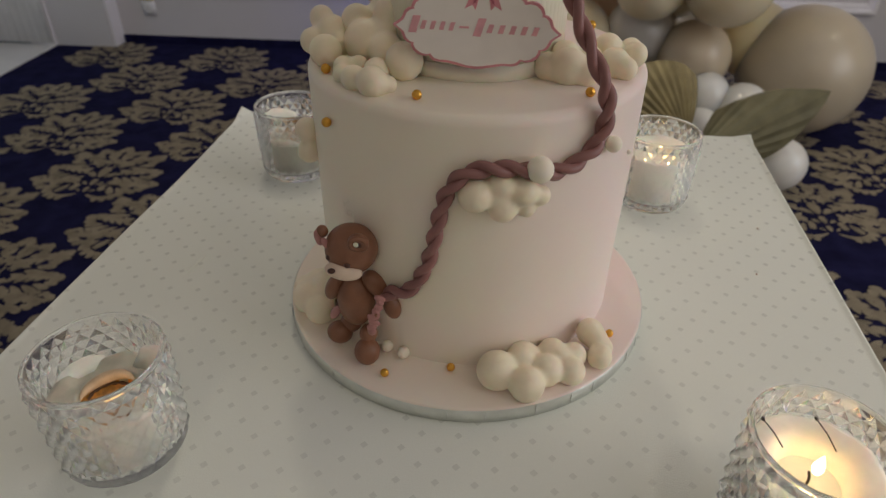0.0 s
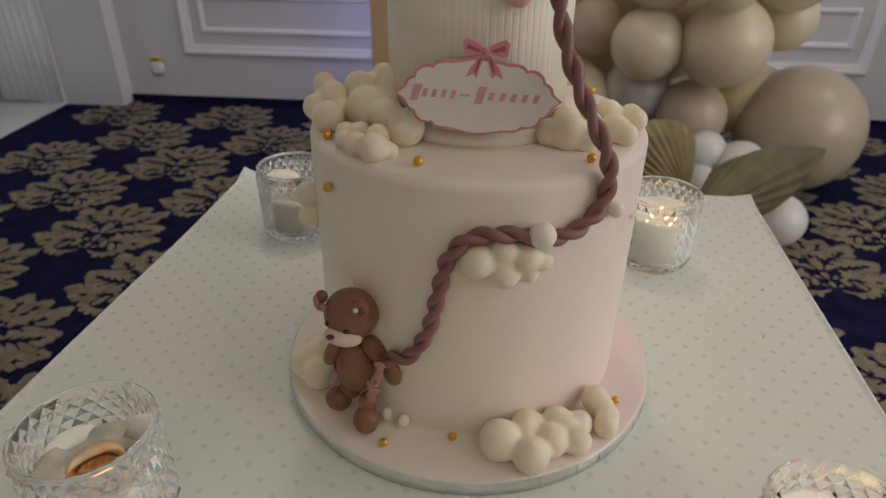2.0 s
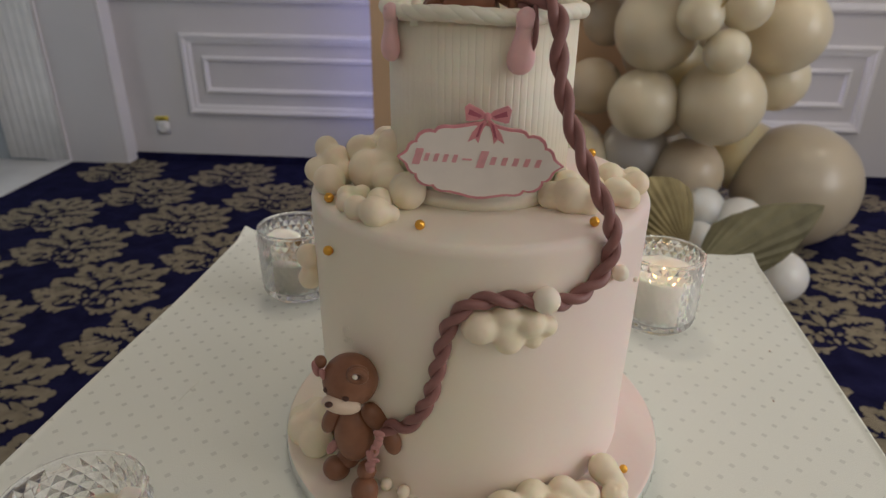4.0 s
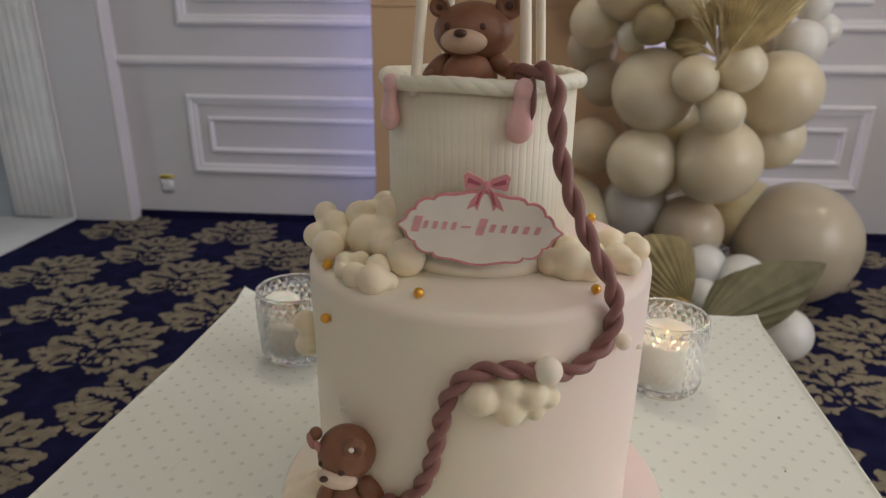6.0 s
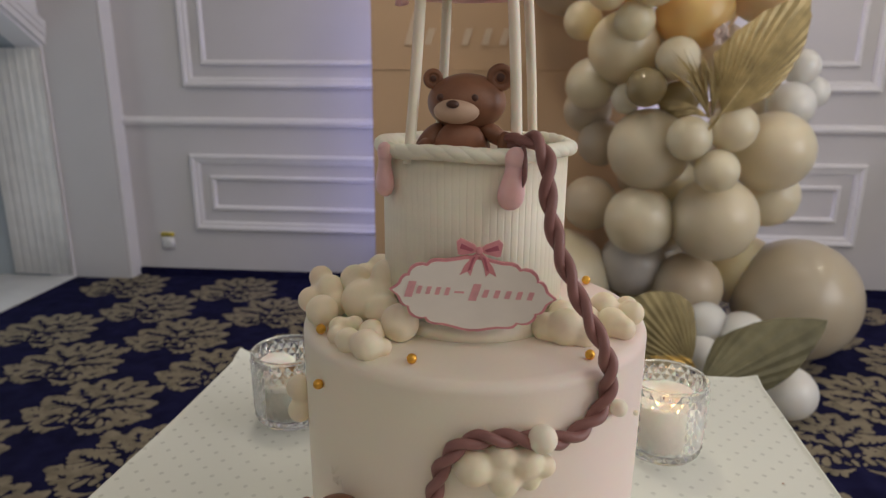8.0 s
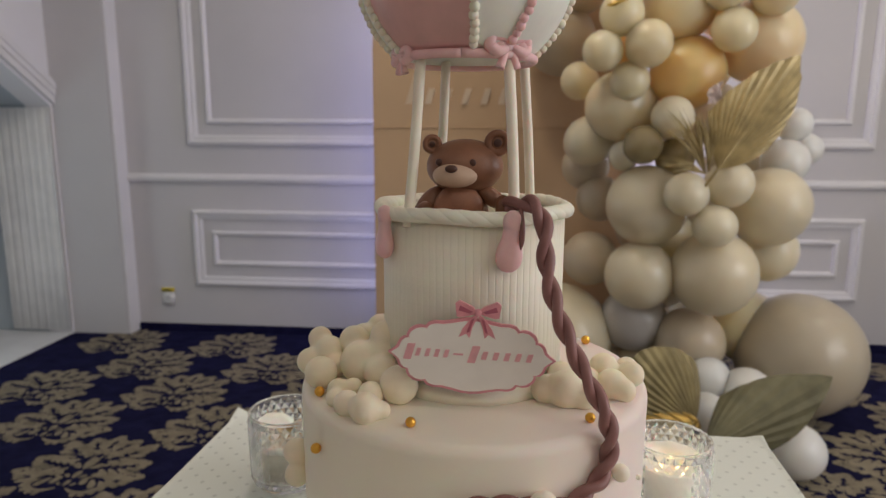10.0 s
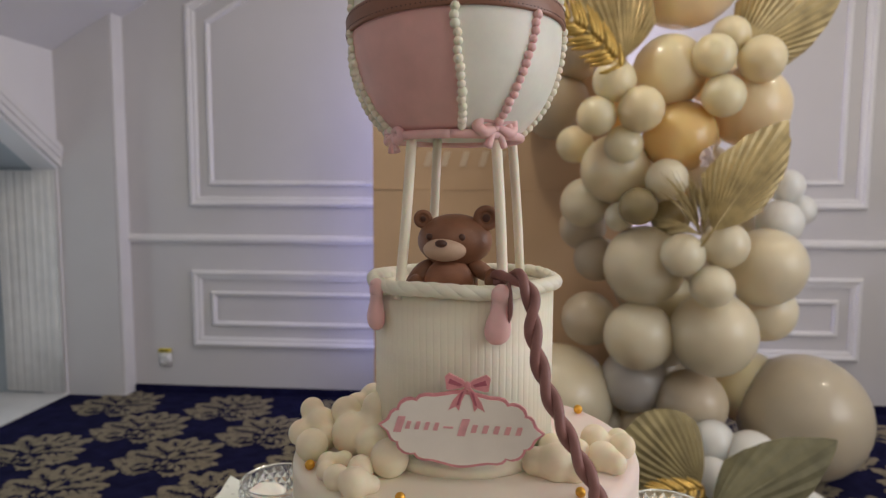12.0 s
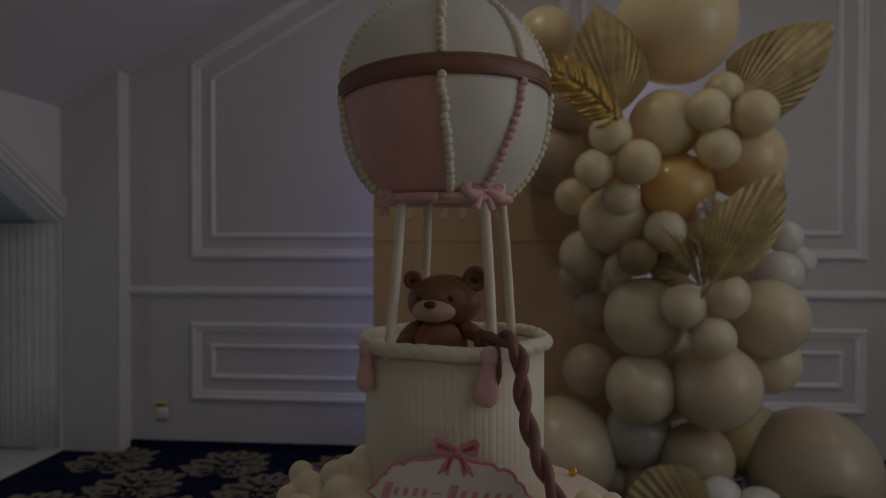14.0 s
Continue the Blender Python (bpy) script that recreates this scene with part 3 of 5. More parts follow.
rows = [[bm.verts.new((mid.x, mid.y, TABLE))]]
for f, bead in ((0.3, 0), (0.6, 0), (0.85, 0), (0.92, 0), (0.95, 0), (0.97, 0), (0.982, 0), (0.987, 0.0009), (0.992, 0.0012)):
    rows.append([bm.verts.new((*(mid + (p - mid) * f), TABLE + 0.0008 * noise.noise(Vector((p.x * 9 * f, p.y * 9 * f, 3))) + tuft(p, f) + bead)) for p in loop])
rows.append([bm.verts.new((*(mid + (p - mid) * 0.997), TABLE - 0.0015 + 0.8 * tuft(p, 1.0))) for p in loop])
for z, swing in ((0.738, 0.002), (0.70, 0.008), (0.55, 0.02), (0.35, 0.032), (0.15, 0.04), (0.012, 0.045)):
    ring = []
    for k, p in enumerate(loop):
        out = (p - mid).normalized()
        fold = 0.5 + 0.5 * math.sin(k * 2 * math.pi / 12 + 1.3 * noise.noise(Vector((k * 0.07, 0, 0))))
        q = p + out * (0.001 + swing * fold * 1.6)
        ring.append(bm.verts.new((q.x, q.y, z)))
    rows.append(ring)
for k in range(240):
    bm.faces.new((rows[0][0], rows[1][k], rows[1][(k + 1) % 240]))
for a, b in zip(rows[1:], rows[2:]):
    for k in range(240):
        n = (k + 1) % 240
        bm.faces.new((a[k], b[k], b[n], a[n]))
cloth = tagged(obj("tablecloth", plain(bm), CLOTH), "white jacquard tablecloth with small satin diamonds, hanging to the floor", "tablecloth")

# a soft crease pressed into the cloth
bm = bmesh.new()
add_tube(bm, glide([(-0.283, 0.466, TABLE - 0.0004), (-0.279, 0.486, TABLE + 0.0003), (-0.274, 0.506, TABLE - 0.0004)], 6), [0.0004 + 0.0010 * math.sin(math.pi * k / 12) for k in range(13)], 8)
part("crease", plain(bm), CLOTH, cloth)
# a few specks
bm = bmesh.new()
for p in ((0.236, 0.52), (0.262, 0.60)):
    add_ball(bm, (p[0], p[1], TABLE + 0.001), (0.0008, 0.0013, 0.0006), u=8, v=6)
tagged(obj("crumbs", bm, CRUMB), "tiny brown crumbs lying on the white tablecloth", "crumbs", kind="stuff")

# ---- candle glasses ----


def turned_z(rz, rx):
    return Matrix.Rotation(radians(rz), 4, "Z") @ Matrix.Rotation(radians(rx), 4, "X")


def candle_glass(tunnel=False):
    """A cut-glass tumbler with wax, at the origin; tunnel: burnt down to a deep amber hollow."""
    h, r0, r1 = 0.081, 0.0384, 0.0400
    top = empty("candle_holder")
    bm = bmesh.new()
    cols, rows = 26, 11
    z0, z1 = 0.005, 0.0775

    def at(j, i, proud):
        z = z0 + (z1 - z0) * j / rows
        s = (z / h)
        r = r0 + (r1 - r0) * min(1, s * 1.3) + proud
        a = 2 * math.pi * (i + 0.5 * (j % 2)) / cols
        return (r * math.cos(a), r * math.sin(a), z)

    grid = [[bm.verts.new(at(j, i, -0.0005)) for i in range(cols)] for j in range(rows + 1)]
    for j in range(rows - 1):
        for i in range(cols):
            left, right = (grid[j + 1][i - 1], grid[j + 1][i]) if j % 2 == 0 else (grid[j + 1][i], grid[j + 1][(i + 1) % cols])
            low, high = grid[j][i], grid[j + 2][i] if (j + 2) % 2 == j % 2 else None
            s = at(j, i, 0.0)
            t = at(j + 2, i, 0.0)
            a = math.atan2(s[1], s[0])
            r = (math.hypot(s[0], s[1]) + math.hypot(t[0], t[1])) / 2 + 0.0016
            tip = bm.verts.new((r * math.cos(a), r * math.sin(a), (s[2] + t[2]) / 2))
            for u, v in ((low, right), (right, high), (high, left), (left, low)):
                bm.faces.new((u, v, tip))
    # rims and the smooth inside
    def ring(r, z):
        return [bm.verts.new((r * math.cos(2 * math.pi * (i + 0.5 * (rows % 2)) / cols), r * math.sin(2 * math.pi * (i + 0.5 * (rows % 2)) / cols), z)) for i in range(cols)]

    def join(a, b):
        for i in range(cols):
            n = (i + 1) % cols
            bm.faces.new((a[i], a[n], b[n], b[i]))

    chain = [ring(r1 + 0.0002, z1 + 0.0016), ring(r1, h - 0.0008), ring(r1 - 0.001, h), ring(r1 - 0.0026, h - 0.0006), ring(r1 - 0.0034, h - 0.006), ring(r0 - 0.0012, 0.012), ring(r0 - 0.008, 0.0085)]
    top_row = grid[rows]
    for i in range(cols):
        n = (i + 1) % cols
        bm.faces.new((top_row[i], top_row[n], chain[0][n], chain[0][i]))
        # fill the zigzag between the last two rows
        a, b = (grid[rows - 1][i], grid[rows - 1][n])
        bm.faces.new((a, b, top_row[i]) if (rows - 1) % 2 == 0 else (a, b, top_row[n]))
    for a, b in zip(chain, chain[1:]):
        join(a, b)
    bm.faces.new(chain[-1])
    base = [bm.verts.new((( r0 - 0.004) * math.cos(2 * math.pi * i / cols), (r0 - 0.004) * math.sin(2 * math.pi * i / cols), 0.0004)) for i in range(cols)]
    for i in range(cols):
        n = (i + 1) % cols
        bm.faces.new((base[i], base[n], grid[0][n], grid[0][i]))
        bm.faces.new((grid[0][i], grid[0][n], grid[1][i]))
    bm.faces.new(base[::-1])
    bmesh.ops.recalc_face_normals(bm, faces=bm.faces)
    tumbler = part("tumbler", bm, GLASS, top, smooth=False)
    tumbler.visible_shadow = False
    # wax with a melted hollow
    bm = bmesh.new()
    prof = [(0.0, 0.0130), (0.0330, 0.0130), (0.0362, 0.0155), (0.0364, 0.057), (0.0358, 0.0590), (0.0335, 0.0590), (0.027, 0.0575), (0.0212, 0.0545), (0.0180, 0.048), (0.0160, 0.0395)]
    if tunnel:
        prof[3:] = [(0.0364, 0.047), (0.0358, 0.0492), (0.0325, 0.0498), (0.026, 0.0478), (0.0195, 0.0495), (0.0168, 0.0480), (0.0158, 0.042), (0.0148, 0.034)]
    add_lathe(bm, prof, 64)
    for v in bm.verts:
        if tunnel and v.co.z > 0.03:
            v.co.z += 0.004 * noise.noise(v.co * 55)
            v.co.xy *= 1 + 0.13 * noise.noise(v.co * 70 + Vector((2, 7, 0))) * (math.hypot(v.co.x, v.co.y) < 0.031)
        elif v.co.z > 0.03:
            v.co.z += 0.0022 * noise.noise(v.co * 60)
            v.co.x *= 1 + 0.05 * noise.noise(v.co * 45 + Vector((5, 0, 0))) * (v.co.z < 0.0485)
    stuff = WAX_OLD_SHADED if tunnel else WAX
    wax = part("wax", plain(bm), stuff, top)
    bm = bmesh.new()
    if tunnel:
        add_lathe(bm, [(0.0, 0.0355), (0.005, 0.035), (0.0095, 0.0345), (0.0132, 0.037), (0.0152, 0.0435), (0.0166, 0.0475)], 48)
        for v in bm.verts:
            v.co.z += 0.003 * noise.noise(v.co * 120)
    else:
        add_lathe(bm, [(0.0, 0.0428), (0.010, 0.0428), (0.0178, 0.0445)], 32)
    part("melted_pool", plain(bm), WAX_WARM if tunnel else WAX, wax, "amber melted wax round the wick" if tunnel else "")
    bm = bmesh.new()
    low = 0.036 if tunnel else 0.042
    add_tube(bm, glide([(0, 0, low), (0.0005, 0, low + 0.005), (0.0022, 0.0008, low + 0.0085)], 4), 0.0008, 8)
    part("wick", plain(bm), WICK, wax)
    if tunnel:
        # sheets of wax left standing on the glass wall, a crescent round the hollow, soot and charred crumbs
        for a0, a1, z0, z1 in ((-42, 60, 0.0465, 0.0645), (96, 156, 0.0455, 0.0545)):
            bm = bmesh.new()
            cols_ = []
            for k in range(17):
                a = radians(a0 + (a1 - a0) * k / 16)
                lift = (z1 - z0) * math.sin(math.pi * (0.02 + 0.96 * k / 16)) ** 0.5 + 0.0015 * noise.noise(Vector((k * 0.5, a0, 0)))
                cols_.append([bm.verts.new((r * math.cos(a), r * math.sin(a), z)) for r, z in ((0.0240, z0), (0.0310, z0 + lift * 0.55), (0.0356, z0 + lift), (0.0364, z0 + lift * 0.95), (0.0364, z0))])
            for c, d in zip(cols_, cols_[1:]):
                for j in range(5):
                    n = (j + 1) % 5
                    bm.faces.new((c[j], d[j], d[n], c[n]))
            bm.faces.new(cols_[0])
            bm.faces.new(cols_[-1][::-1])
            part("wax_sheet", plain(bm), WAX, wax)
        bm = bmesh.new()
        line = [Vector((0.0158 * math.cos(a), 0.0142 * math.sin(a), 0.0490 + 0.0012 * math.sin(2 * a))) for a in [radians(15 + 10 * k) for k in range(18)]]
        add_tube(bm, line, [0.0006 + 0.0034 * math.sin(math.pi * k / 17) for k in range(18)], 10)
        part("wax_lip", plain(bm), WAX_LIP, wax, "beige crescent of half-melted wax")
        bm = bmesh.new()
        line = [Vector((0.0128 * math.cos(a), 0.0112 * math.sin(a), 0.0452)) for a in [radians(20 + 10 * k) for k in range(16)]]
        add_tube(bm, line, [0.0004 + 0.0009 * abs(math.sin(k * 1.3)) for k in range(16)], 6)
        part("soot_rim", plain(bm), SOOT, wax, "dark burnt rim of the wax")
        bm = bmesh.new()
        rng = random.Random(21)
        for k in range(13):
            a, r = rng.uniform(0, 6.28), rng.uniform(0.003, 0.0135)
            add_ball(bm, (r * math.cos(a), r * math.sin(a), 0.0372 + 0.25 * max(0, r - 0.009)), (rng.uniform(0.0006, 0.0022), rng.uniform(0.0005, 0.0012), 0.0006), turned_z(rng.uniform(0, 180), 0), u=8, v=6)
        tagged(part("char", plain(bm), SOOT, wax, "charred crumbs in the melted wax"), kind="stuff")
    return top


def flame(x, y, z, tall):
    bm = bmesh.new()
    add_lathe(bm, [(0, z), (tall * 0.13, z + tall * 0.1), (tall * 0.2, z + tall * 0.3), (tall * 0.17, z + tall * 0.52), (tall * 0.08, z + tall * 0.8), (0, z + tall)], 16, x, y)
    ob = obj("flame", plain(bm), FLAME)
    ob.visible_shadow = False
    return ob


HOLDERS = [(-0.243, 0.287, 25), (0.172, 0.263, 80), (-0.234, 0.680, 140), (0.161, 0.653, 200)]
first = candle_glass(tunnel=True)
first.matrix_basis = pose(HOLDERS[0][0], HOLDERS[0][1], TABLE, 0, 0, HOLDERS[0][2])
tagged(first, "clear diamond-cut glass candle holder, its wax burnt to an amber hollow", "candle holder", "candle holders round the cake")
holder = candle_glass()
holder.matrix_basis = pose(HOLDERS[1][0], HOLDERS[1][1], TABLE, 0, 0, HOLDERS[1][2])
tagged(holder, "clear diamond-cut glass candle holder with white wax on the tablecloth", "candle holder", "candle holders round the cake")
holders = [first, holder, copy_thing(first, pose(*HOLDERS[2][:2], TABLE, 0, 0, HOLDERS[2][2])), copy_thing(holder, pose(*HOLDERS[3][:2], TABLE, 0, 0, HOLDERS[3][2]))]
for k, ((x, y, a), thing) in enumerate(zip(HOLDERS, holders)):
    if k == 2:
        continue
    tall = (0.004, 0.016, 0.005, 0.006)[k]
    f = flame(x + 0.0022, y + 0.0008, TABLE + (0.037 if k == 0 else 0.0505), tall)
    f.parent = thing
    f.matrix_parent_inverse = world_of(thing).inverted()
    point_lamp("flame_light", (x + 0.002, y, TABLE + (0.056 if k == 0 else 0.061)), (0.003, 0.017, 0.004, 0.007)[k], (1.0, 0.55, 0.2), 0.005)
# burnt matches lying in the wax of one glass
for (x0, y0, z0), (x1, y1, z1) in (((0.151, 0.290, 0.8130), (0.158, 0.274, 0.8085)), ((0.182, 0.293, 0.8130), (0.187, 0.274, 0.8085))):
    bm = bmesh.new()
    add_tube(bm, [(x0, y0, z0), ((x0 + x1) / 2 + 0.001, (y0 + y1) / 2, (z0 + z1) / 2), (x1, y1, z1)], 0.0004, 6)
    add_ball(bm, (x0, y0, z0), (0.0010, 0.0018, 0.0010), u=8, v=6)
    tagged(obj("burnt_match", plain(bm), WICK), "thin burnt black match lying in candle wax", "match", "burnt matches")

# ---- cake ----
CX, CY, BASE, TOP = -0.028, 0.487, 0.763, 0.957
BDX, BDY = -0.0285, 0.4725
cake = empty("cake", (CX, CY, TABLE))


def at_az(az, r, z):
    """A place round the cake's middle; az in degrees from the front, to the right."""
    a = radians(az)
    return (CX + r * math.sin(a), CY - r * math.cos(a), z)


bm = bmesh.new()
add_lathe(bm, [(0.0, TABLE + 0.001), (0.1475, TABLE + 0.0005), (0.149, TABLE + 0.0015), (0.149, TABLE + 0.0115), (0.1485, TABLE + 0.0122)], 128, BDX, BDY)
part("foil_edge", plain(bm), FOIL, cake, "silver foil edge of the cake board")
bm = bmesh.new()
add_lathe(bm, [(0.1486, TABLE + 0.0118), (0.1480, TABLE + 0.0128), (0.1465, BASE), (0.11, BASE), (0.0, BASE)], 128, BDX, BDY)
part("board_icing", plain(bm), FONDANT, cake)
# folds in the foil
for az in (-70, -38, -2, 8, 22, 33, 41, 58, 66):
    bm = bmesh.new()
    p = (BDX + 0.1493 * math.sin(radians(az)), BDY - 0.1493 * math.cos(radians(az)))
    add_box(bm, -0.0004, -0.0003, 0.0025, 0.0004, 0.0003, 0.0112)
    bmesh.ops.transform(bm, matrix=Matrix.Translation((p[0], p[1], TABLE)) @ Matrix.Rotation(radians(az), 4, "Z"), verts=bm.verts)
    part("foil_fold", bm, FOIL, cake)

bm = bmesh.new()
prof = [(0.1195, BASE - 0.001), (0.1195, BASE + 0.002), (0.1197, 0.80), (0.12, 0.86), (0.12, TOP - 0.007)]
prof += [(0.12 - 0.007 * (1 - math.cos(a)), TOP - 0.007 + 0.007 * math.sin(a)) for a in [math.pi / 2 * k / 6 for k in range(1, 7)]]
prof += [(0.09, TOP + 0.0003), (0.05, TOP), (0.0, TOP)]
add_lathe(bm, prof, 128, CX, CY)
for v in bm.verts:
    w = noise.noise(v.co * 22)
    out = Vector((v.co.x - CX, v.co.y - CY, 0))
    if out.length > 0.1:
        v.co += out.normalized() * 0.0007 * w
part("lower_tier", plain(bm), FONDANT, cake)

# basket tier of upright staves
BX, BY, BR, RIM = -0.029, 0.487, 0.0635, 1.071
bm = bmesh.new()
add_lathe(bm, [(BR - 0.002, TOP - 0.001), (BR - 0.002, RIM), (BR - 0.008, RIM), (BR - 0.008, RIM - 0.028), (0.0, RIM - 0.028)], 96, BX, BY)
basket = part("basket_tier", plain(bm), IVORY, cake)
bm = bmesh.new()
half = math.pi * BR / 84
ring = [(half * 1.02 * math.cos(a), -0.00028 * math.sin(a)) for a in [math.pi * k / 6 for k in range(7)]]
lo = [bm.verts.new((x, y, TOP + 0.004)) for x, y in ring]
hi = [bm.verts.new((x, y, RIM - 0.002)) for x, y in ring]
for k in range(6):
    bm.faces.new((lo[k], hi[k], hi[k + 1], lo[k + 1]))
bm.faces.new(hi)
bm.faces.new(lo[::-1])
me = bpy.data.meshes.new("stave")
plain(bm).to_mesh(me)
bm.free()
for f in me.polygons:
    f.use_smooth = True
me.materials.append(IVORY)
for k in range(84):
    az = 2 * math.pi * k / 84
    jit = random.uniform(-0.0001, 0.0001)
    m = Matrix.Translation((BX + (BR - 0.002 + jit) * math.sin(az), BY - (BR - 0.002 + jit) * math.cos(az), 0)) @ Matrix.Rotation(az, 4, "Z")
    shared("stave", me, basket, m)
bm = bmesh.new()
add_lathe(bm, [(BR - 0.003, TOP - 0.001), (BR + 0.0006, TOP - 0.001), (BR + 0.001, TOP + 0.004), (BR + 0.0004, TOP + 0.009), (BR - 0.003, TOP + 0.010)], 96, BX, BY)
part("base_band", plain(bm), IVORY, basket)
# twisted rope rim
bm = bmesh.new()
line = [Vector((BX - (BR - 0.0005) * math.sin(2 * math.pi * k / 240), BY + (BR - 0.0005) * math.cos(2 * math.pi * k / 240), RIM + 0.003 + 0.0008 * math.sin(k * 0.13))) for k in range(241)]
add_twist(bm, line, 0.0010, 0.0039, 0.034, strands=3, seg=12)
part("rope_rim", plain(bm), IVORY, basket)

# four rods up to the balloon
for a, b, r in (((-0.068, 0.44, 1.066), (-0.0610, 0.4535, 1.174), 0.0034), ((-0.057, 0.524, 1.066), (-0.051, 0.518, 1.174), 0.0034), ((-0.002, 0.44, 1.066), (-0.0080, 0.4535, 1.174), 0.0034), ((0.0115, 0.522, 1.066), (0.0035, 0.512, 1.174), 0.0034)):
    bm = bmesh.new()
    add_tube(bm, glide([a, [(a[i] + b[i]) / 2 + 0.0006 * (i == 0) for i in range(3)], b], 6), r, 14)
    part("rod", plain(bm), IVORY, cake)

# the balloon on top
OX, OY, OZ, OR = -0.0358, 0.484, 1.2395, 0.0708


def ball_r(z):
    d = z - OZ
    if d >= 0:
        return OR * math.sqrt(max(0.0, 1 - (d / OR) ** 2))
    return OR * max(0.0, 1 - abs(d / 0.0825) ** 2.3) ** 0.5 if d > -0.0695 else 0.0435


def on_ball(az, z, proud=0.0):
    r = ball_r(z) + proud
    return (OX + r * math.sin(radians(az)), OY - r * math.cos(radians(az)), z)


ZLOW = 1.1705


def lean(z):
    """The panels run slightly askew, from band to collar."""
    return -3.0 + 6.0 * min(1.0, max(0.0, (1.2405 - z) / 0.07))


bm = bmesh.new()
zs = [ZLOW + (OZ - ZLOW) * k / 14 for k in range(15)] + [OZ + OR * math.sin(math.pi / 2 * k / 14) for k in range(1, 15)]
rings = []
for z in zs[:-1]:
    rings.append([bm.verts.new(on_ball(az * 3 + 6 + lean(z), z)) for az in range(120)])
tip = bm.verts.new((OX, OY, zs[-1]))
for j, (a, b) in enumerate(zip(rings, rings[1:])):
    for k in range(120):
        n = (k + 1) % 120
        f = bm.faces.new((a[k], a[n], b[n], b[k]))
        az = (k + 0.5) * 3 + 6
        low = zs[j + 1] <= 1.2405
        f.material_index = 1 if low and (297 <= az < 366 or 137 <= az < 182) else 0
for k in range(120):
    bm.faces.new((rings[-1][k], rings[-1][(k + 1) % 120], tip))
inner = [bm.verts.new((OX + 0.6 * (v.co.x - OX), OY + 0.6 * (v.co.y - OY), ZLOW + 0.006)) for v in rings[0]]
for k in range(120):
    n = (k + 1) % 120
    bm.faces.new((rings[0][n], rings[0][k], inner[k], inner[n]))
bm.faces.new(inner[::-1])
balloon = part("balloon", plain(bm), [BALLOON_WHITE, PINK], cake, "ivory and dusty pink fondant hot-air balloon")
# band with stitched edges
bm = bmesh.new()
bh = 0.0064


def band_z(az):
    """The band sits a little askew on the balloon."""
    return 1.2425 + 0.0030 * math.cos(radians(az)) + 0.0027 * math.sin(radians(az))


rows = [(-bh, 0.0002), (-bh, 0.0016), (-bh * 0.8, 0.0022), (bh * 0.8, 0.0022), (bh, 0.0016), (bh, 0.0002)]
rs = [[bm.verts.new(on_ball(az * 3, band_z(az * 3) + dz, pr)) for az in range(120)] for dz, pr in rows]
for a, b in zip(rs, rs[1:]):
    for k in range(120):
        bm.faces.new((a[k], a[(k + 1) % 120], b[(k + 1) % 120], b[k]))
band = part("band", plain(bm), BAND, balloon, "brown fondant band with dotted stitching")
bm = bmesh.new()
for k in range(150):
    az = 2.4 * k
    for dz in (-bh * 0.62, bh * 0.62):
        p = Vector(on_ball(az, band_z(az) + dz, 0.0022))
        bmesh.ops.create_icosphere(bm, subdivisions=1, radius=0.00045, matrix=Matrix.Translation(p))
st = part("stitching", bm, DARK, balloon)
tagged(st, kind="stuff")

# pearls along the seams
bm = bmesh.new()
add_ball(bm, (0, 0, 0), 0.0029, u=12, v=8)
pearl_meshes = []
for m in (IVORY, PALE_PINK):
    me = bpy.data.meshes.new("pearl")
    bm.to_mesh(me)
    for f in me.polygons:
        f.use_smooth = True
    me.materials.append(m)
    pearl_meshes.append(me)
bm.free()


def seam(az, low, high, pink, swing=0.0):
    z, pts = low, []
    while z < high:
        pts.append(z)
        r1, r2 = ball_r(z), ball_r(z + 0.0005)
        z += 0.0048 * 0.0005 / math.hypot(0.0005, r2 - r1)
    for z in pts:
        p = on_ball(az + lean(z) + swing * max(0.0, (high - z) / (high - low)) + random.uniform(-0.6, 0.6), z, 0.0008)
        s = random.uniform(0.9, 1.1)
        shared("pearl", pearl_meshes[pink], balloon, Matrix.Translation(p) @ Matrix.Diagonal((s, s, s, 1)))


for az, pink in ((6, 0), (50, 1), (90, 0), (136, 0), (182, 0), (228, 0), (272, 0), (297, 0)):
    seam(az, 1.1745, band_z(az) - 0.0062, pink, -17.0 if pink else 0.0)
    seam(az, band_z(az) + 0.0085, 1.305, 0)

# pink collar under the balloon, with bows
bm = bmesh.new()
line = [Vector((OX + 0.0445 * math.sin(2 * math.pi * k / 72), OY - 0.0445 * math.cos(2 * math.pi * k / 72), ZLOW - 0.0005)) for k in range(73)]
add_tube(bm, line, 0.0029, 12)
part("collar", plain(bm), PALE_PINK, balloon, "pale pink fondant collar ring")


